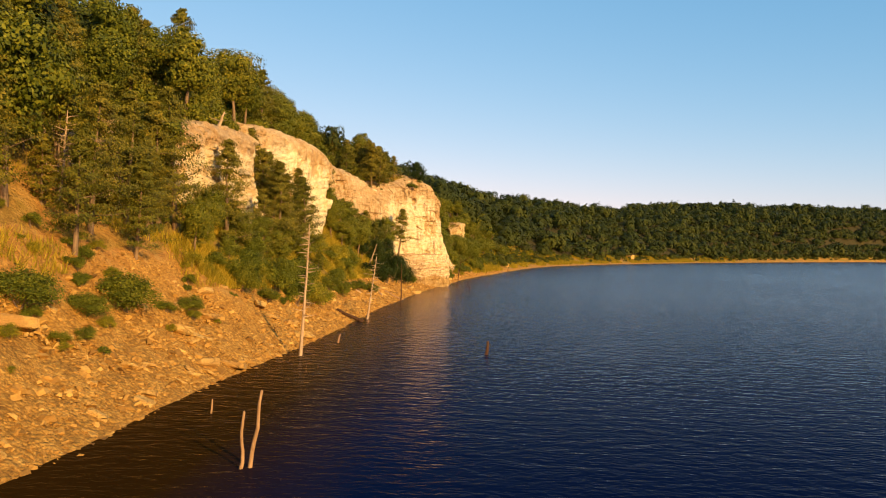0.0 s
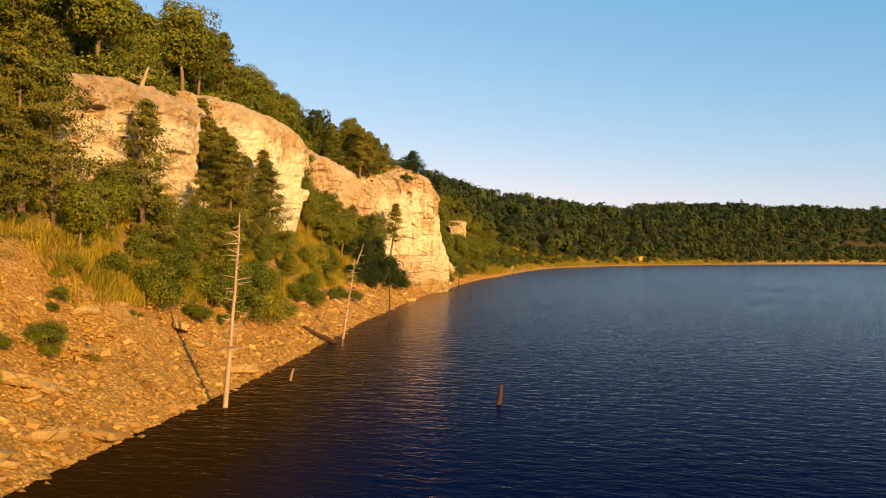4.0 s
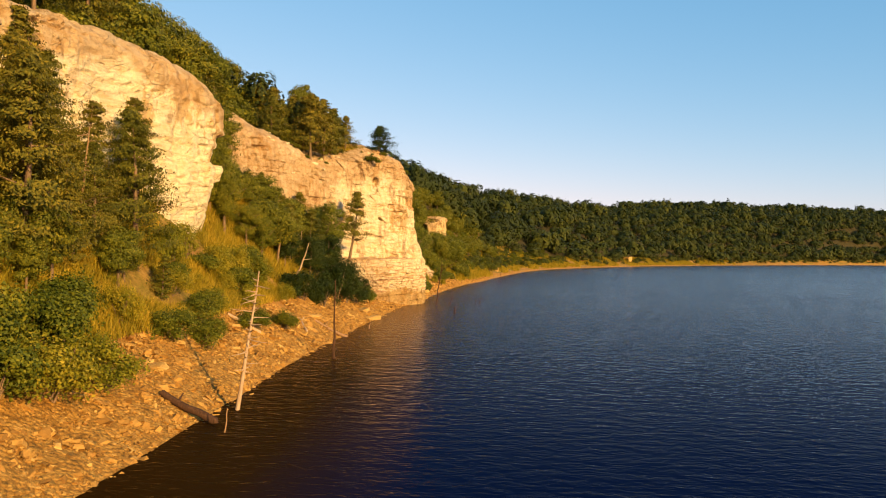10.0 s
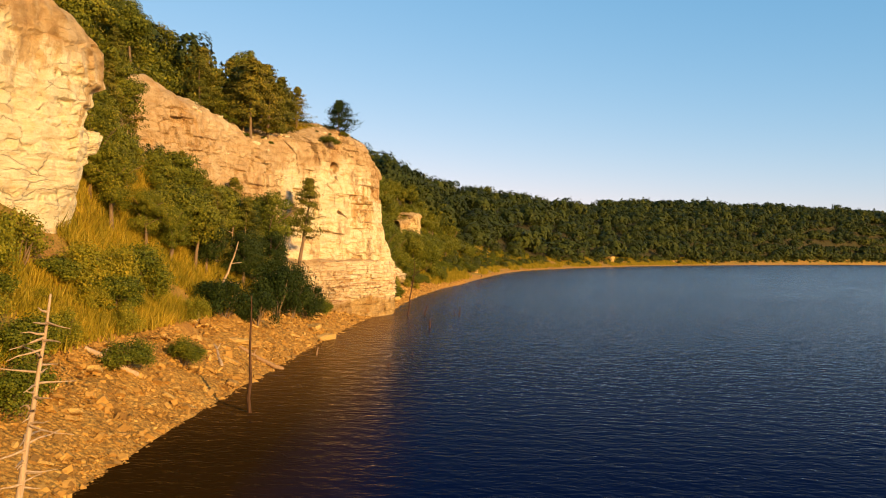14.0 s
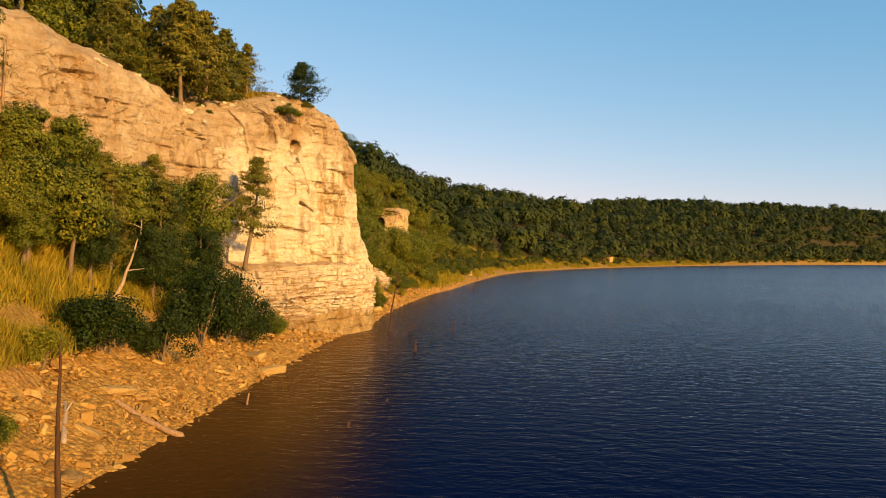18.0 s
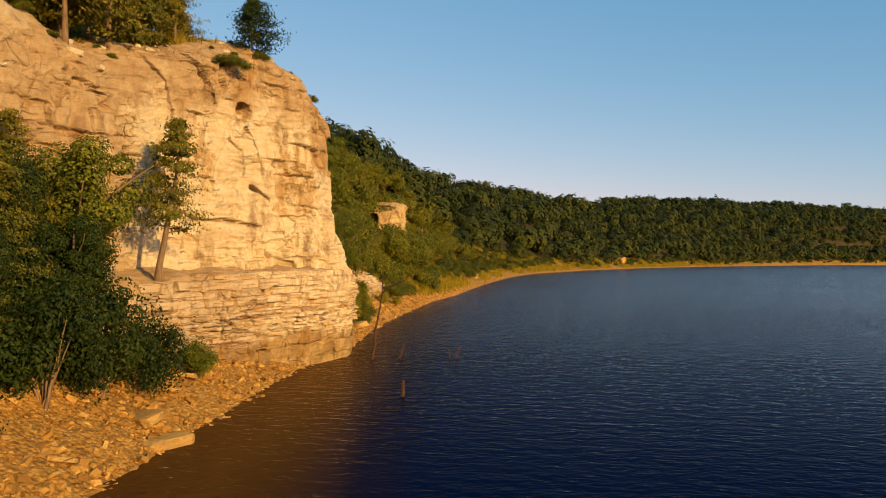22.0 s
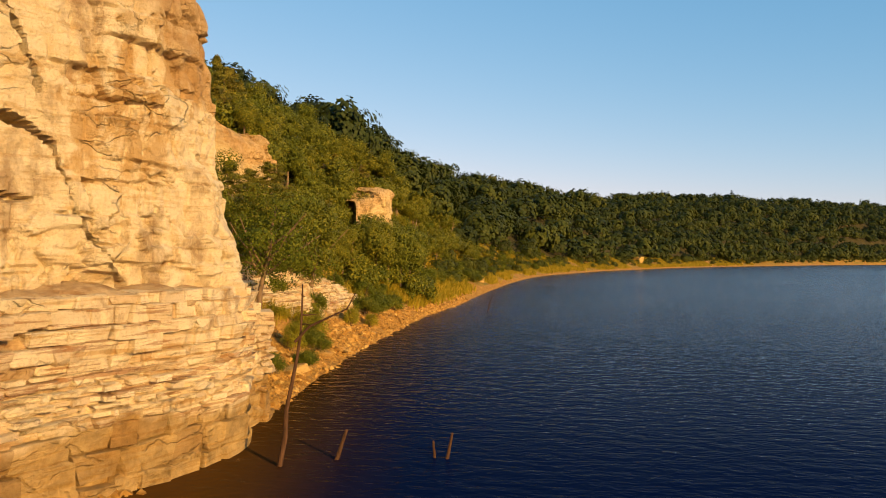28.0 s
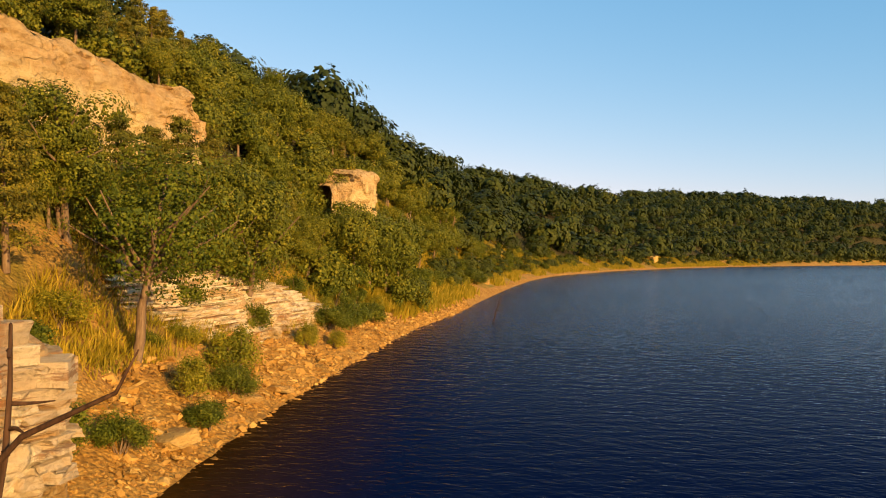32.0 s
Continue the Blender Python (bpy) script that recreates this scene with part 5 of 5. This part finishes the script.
log((-12.5, 71.2, 1.25), (-10.2, 70.8, .12), .17, 61, "dark driftwood log lying down the stony bank", WETWOOD)
log((-12.7, 100.8, .95), (-10.2, 100.5, .1), .12, 62, "weathered driftwood log lying on the stony bank", GREYWOOD)
log((-15.4, 87.5, 5.2), (-13.6, 88.6, 3.6), .12, 63, "pale fallen log lying on the grassy slope", DEADWOOD)
log((-13.5, 98.5, 1.6), (-12.3, 96.0, .9), .09, 64, "pale fallen branch lying on the stony bank", DEADWOOD)

# ---- stones on the bank ----
def rubble():
    rng = np.random.default_rng(9)
    cube = np.array([(x, y, z) for z in (-.5, .5) for y in (-.5, .5) for x in (-.5, .5)])
    quads = np.array([(0, 2, 3, 1), (4, 5, 7, 6), (0, 1, 5, 4), (2, 6, 7, 3), (0, 4, 6, 2), (1, 3, 7, 5)])
    n = 36000
    s = rng.uniform(12, 215, n)
    wide = np.interp(s, [0, 30, 60, 118, 124, 143, 150, 180, 215], [9, 8, 5.6, 4.6, 4.2, 3.2, 4.6, 3, 2])
    d = -0.5 + (wide + .5) * rng.random(n) ** 1.25
    big = rng.random(n) ** 12
    L = .055 + .1 * rng.random(n) ** 2 + .36 * big
    p = np.stack([np.interp(s, S_LINE, P_LINE[:, k]) + np.interp(s, S_LINE, N_LINE[:, k]) * d for k in (0, 1)], 1)
    z = ground_sd(s, d)
    vv = np.empty((n, 8, 3))
    for i in range(n):
        q = cube * (1 + rng.normal(0, .22, (8, 3)))
        q[4:, :2] *= rng.uniform(.5, .95)
        q = q * (L[i], L[i] * rng.uniform(.6, 1), L[i] * rng.uniform(.2, .55))
        R = np.array(Euler((rng.normal(0, .4), rng.normal(.2, .4), rng.uniform(0, 6.28))).to_matrix())
        vv[i] = q @ R.T + (p[i, 0], p[i, 1], z[i] + .02 * L[i] + .01)
    ff = (quads[None] + 8 * np.arange(n)[:, None, None]).reshape(-1, 4)
    return mesh_np("bank_rubble", vv.reshape(-1, 3), ff, RUBBLE)


tagged(new("bank_rubble", rubble()), "broken tan limestone rubble covering the lake bank", "rubble", kind="stuff")
SLABS = [block_mesh(150 + i, BANK_ROCK, 0.14) for i in range(6)]


def boulder(x, y, size, turn, k, label="flat tan limestone slab lying on the bank", z=None, tilt=(0, 0), group="slabs on the bank"):
    if z is None:
        z = ground_z(x, y)
    ob = new("boulder", SLABS[k % 6])
    ob.matrix_basis = pose(x, y, z + size[2] * .25, tilt[0], tilt[1], turn) @ Matrix.Diagonal((*size, 1))
    return tagged(ob, label, "boulder", group)


boulder(-10.3, 114.7, (2.0, .9, .45), 58, 0, "large flat tan slab lying at the waterline", z=.05)
for i in range(170):
    s = prng.uniform(16, 178)
    d = prng.uniform(.3, 6) if s < 60 else prng.uniform(.3, 4.2)
    if 124 < s < 144:
        continue
    x, y = at_shore(s, d)
    w = prng.uniform(.35, .9) if i % 4 else prng.uniform(.9, 1.7)
    boulder(x, y, (w, w * prng.uniform(.4, .75), w * prng.uniform(.16, .3)), prng.uniform(0, 180), i, tilt=(prng.uniform(-10, 10), 22 + prng.uniform(-10, 10)) if i % 4 else (prng.uniform(-30, 30), 8))
boulder(-8.35, 140.0, (1.1, .7, .3), 70, 2, "loose pale slab resting on the ledge", z=5.45, group="")
for s, d, w in [(421, 5.5, 3.6), (500, 3.4, 2.0), (242, 2.4, 1.2)]:
    x, y = at_shore(s, d)
    boulder(x, y, (w, w * .8, w * .95), w * 40, int(w * 3), "pale boulder on the far shore", group="boulders on the far shore")
for i, (x, y) in enumerate([(-12.9, 127.2), (-10.8, 131.9), (-11.7, 130.0), (-9.9, 133.6), (-13.9, 125)]):
    plant("bush", BUSH_NEAR[i % 4], x, y, 70 * i, .2, "small weedy green tuft growing on the rock ledge", "bush", "weeds on the ledge", tall=.6, z=5.2 if i < 4 else 4.9)
for i in range(26):
    q = on_bluff(brng.randrange(int(len(bl) * .25), int(len(bl) * .72)), brng.uniform(.4, 3.0))
    plant("bush", BUSH_NEAR[i % 4], q.x, q.y, 50 * i, brng.uniform(.1, .2) if i % 6 else .32, "small green tuft growing on top of the bluff", "bush", "tufts on the bluff", z=q.z - .05, tall=.7)
ledge("rock_ledge", "thin-bedded limestone ledge at the foot of the bluff", LEDGE_RIM, -0.6, -0.35, 51, COURSES, (along(-10.9, 130.5, LEDGE_RIM), along(-8.1, 142.2, LEDGE_RIM)))
ledge("sloping_ledge", "thin-bedded tan limestone ledge sloping down to the bank", LAM_RIM, 0.6, 0.9, 57,
      [(0.15 - 0.03 * (i % 3), -0.07 - 0.065 * i) for i in range(36)], (0, 0), (0.7, 3.2), 0.5)


# ---- grass ----
def grass():
    rng = np.random.default_rng(21)
    s = np.r_[rng.uniform(14, 150, 11000), rng.uniform(50, 122, 26000), rng.uniform(146, 330, 12000)]
    n = len(s)
    lo = np.interp(s, [0, 30, 60, 118, 143, 150, 180, 330], [5.5, 5.5, 4.6, 4.2, 4.5, 4, 2.6, 2.2])
    hi = np.interp(s, [0, 110, 150, 200, 330], [11, 11, 8, 11, 12])
    d = lo + (hi - lo) * rng.random(n)
    keep = np.array([noise.noise(Vector((a * .13, b * .3, 2.0))) > (.12 if a < 52 else -.12) for a, b in zip(s, d)])
    s, d = s[keep], d[keep]
    n = len(s)
    p = np.stack([np.interp(s, S_LINE, P_LINE[:, k]) + np.interp(s, S_LINE, N_LINE[:, k]) * d for k in (0, 1)], 1)
    z = ground_sd(s, d)
    base = np.c_[p, z]
    k = 8
    c = np.repeat(base, k, 0) + np.c_[rng.normal(0, .16, (n * k, 2)), np.full(n * k, -.05)]
    tip = c + np.c_[rng.normal(0, .2, (n * k, 2)), rng.uniform(.22, .72, n * k)]
    a = rng.uniform(0, 6.28, n * k)
    w = np.c_[np.cos(a), np.sin(a), 0 * a] * .028
    vv = np.stack([c - w, c + w, tip + w * .15, tip - w * .15], 1).reshape(-1, 3)
    # coarser tufts on the farther shore
    m = 16000
    s2 = rng.uniform(170, 560, m)
    d2 = rng.uniform(1.3, 8.5, m)
    keep = np.array([noise.noise(Vector((a * .07, b * .2, 6.0))) > .03 for a, b in zip(s2, d2)])
    s2, d2 = np.repeat(s2[keep], 5), np.repeat(d2[keep], 5)
    m = len(s2)
    s2, d2 = s2 + rng.normal(0, .3, m), d2 + rng.normal(0, .3, m)
    c = np.c_[np.stack([np.interp(s2, S_LINE, P_LINE[:, k]) + np.interp(s2, S_LINE, N_LINE[:, k]) * d2 for k in (0, 1)], 1), ground_sd(s2, d2) - .05]
    tip = c + np.c_[rng.normal(0, .25, (m, 2)), rng.uniform(.4, 1.1, m)]
    w = np.repeat([[.1, -.03, 0]], m, 0) * rng.uniform(.6, 1.4, (m, 1))
    vv = np.concatenate([vv, np.stack([c - w, c + w, tip + w * .3, tip - w * .3], 1).reshape(-1, 3)])
    return mesh_np("bank_grass", vv, np.arange(len(vv)).reshape(-1, 4), GRASS)


tagged(new("bank_grass", grass()), "tall dry yellow-green grass on the slope above the bank", "grass", kind="stuff")
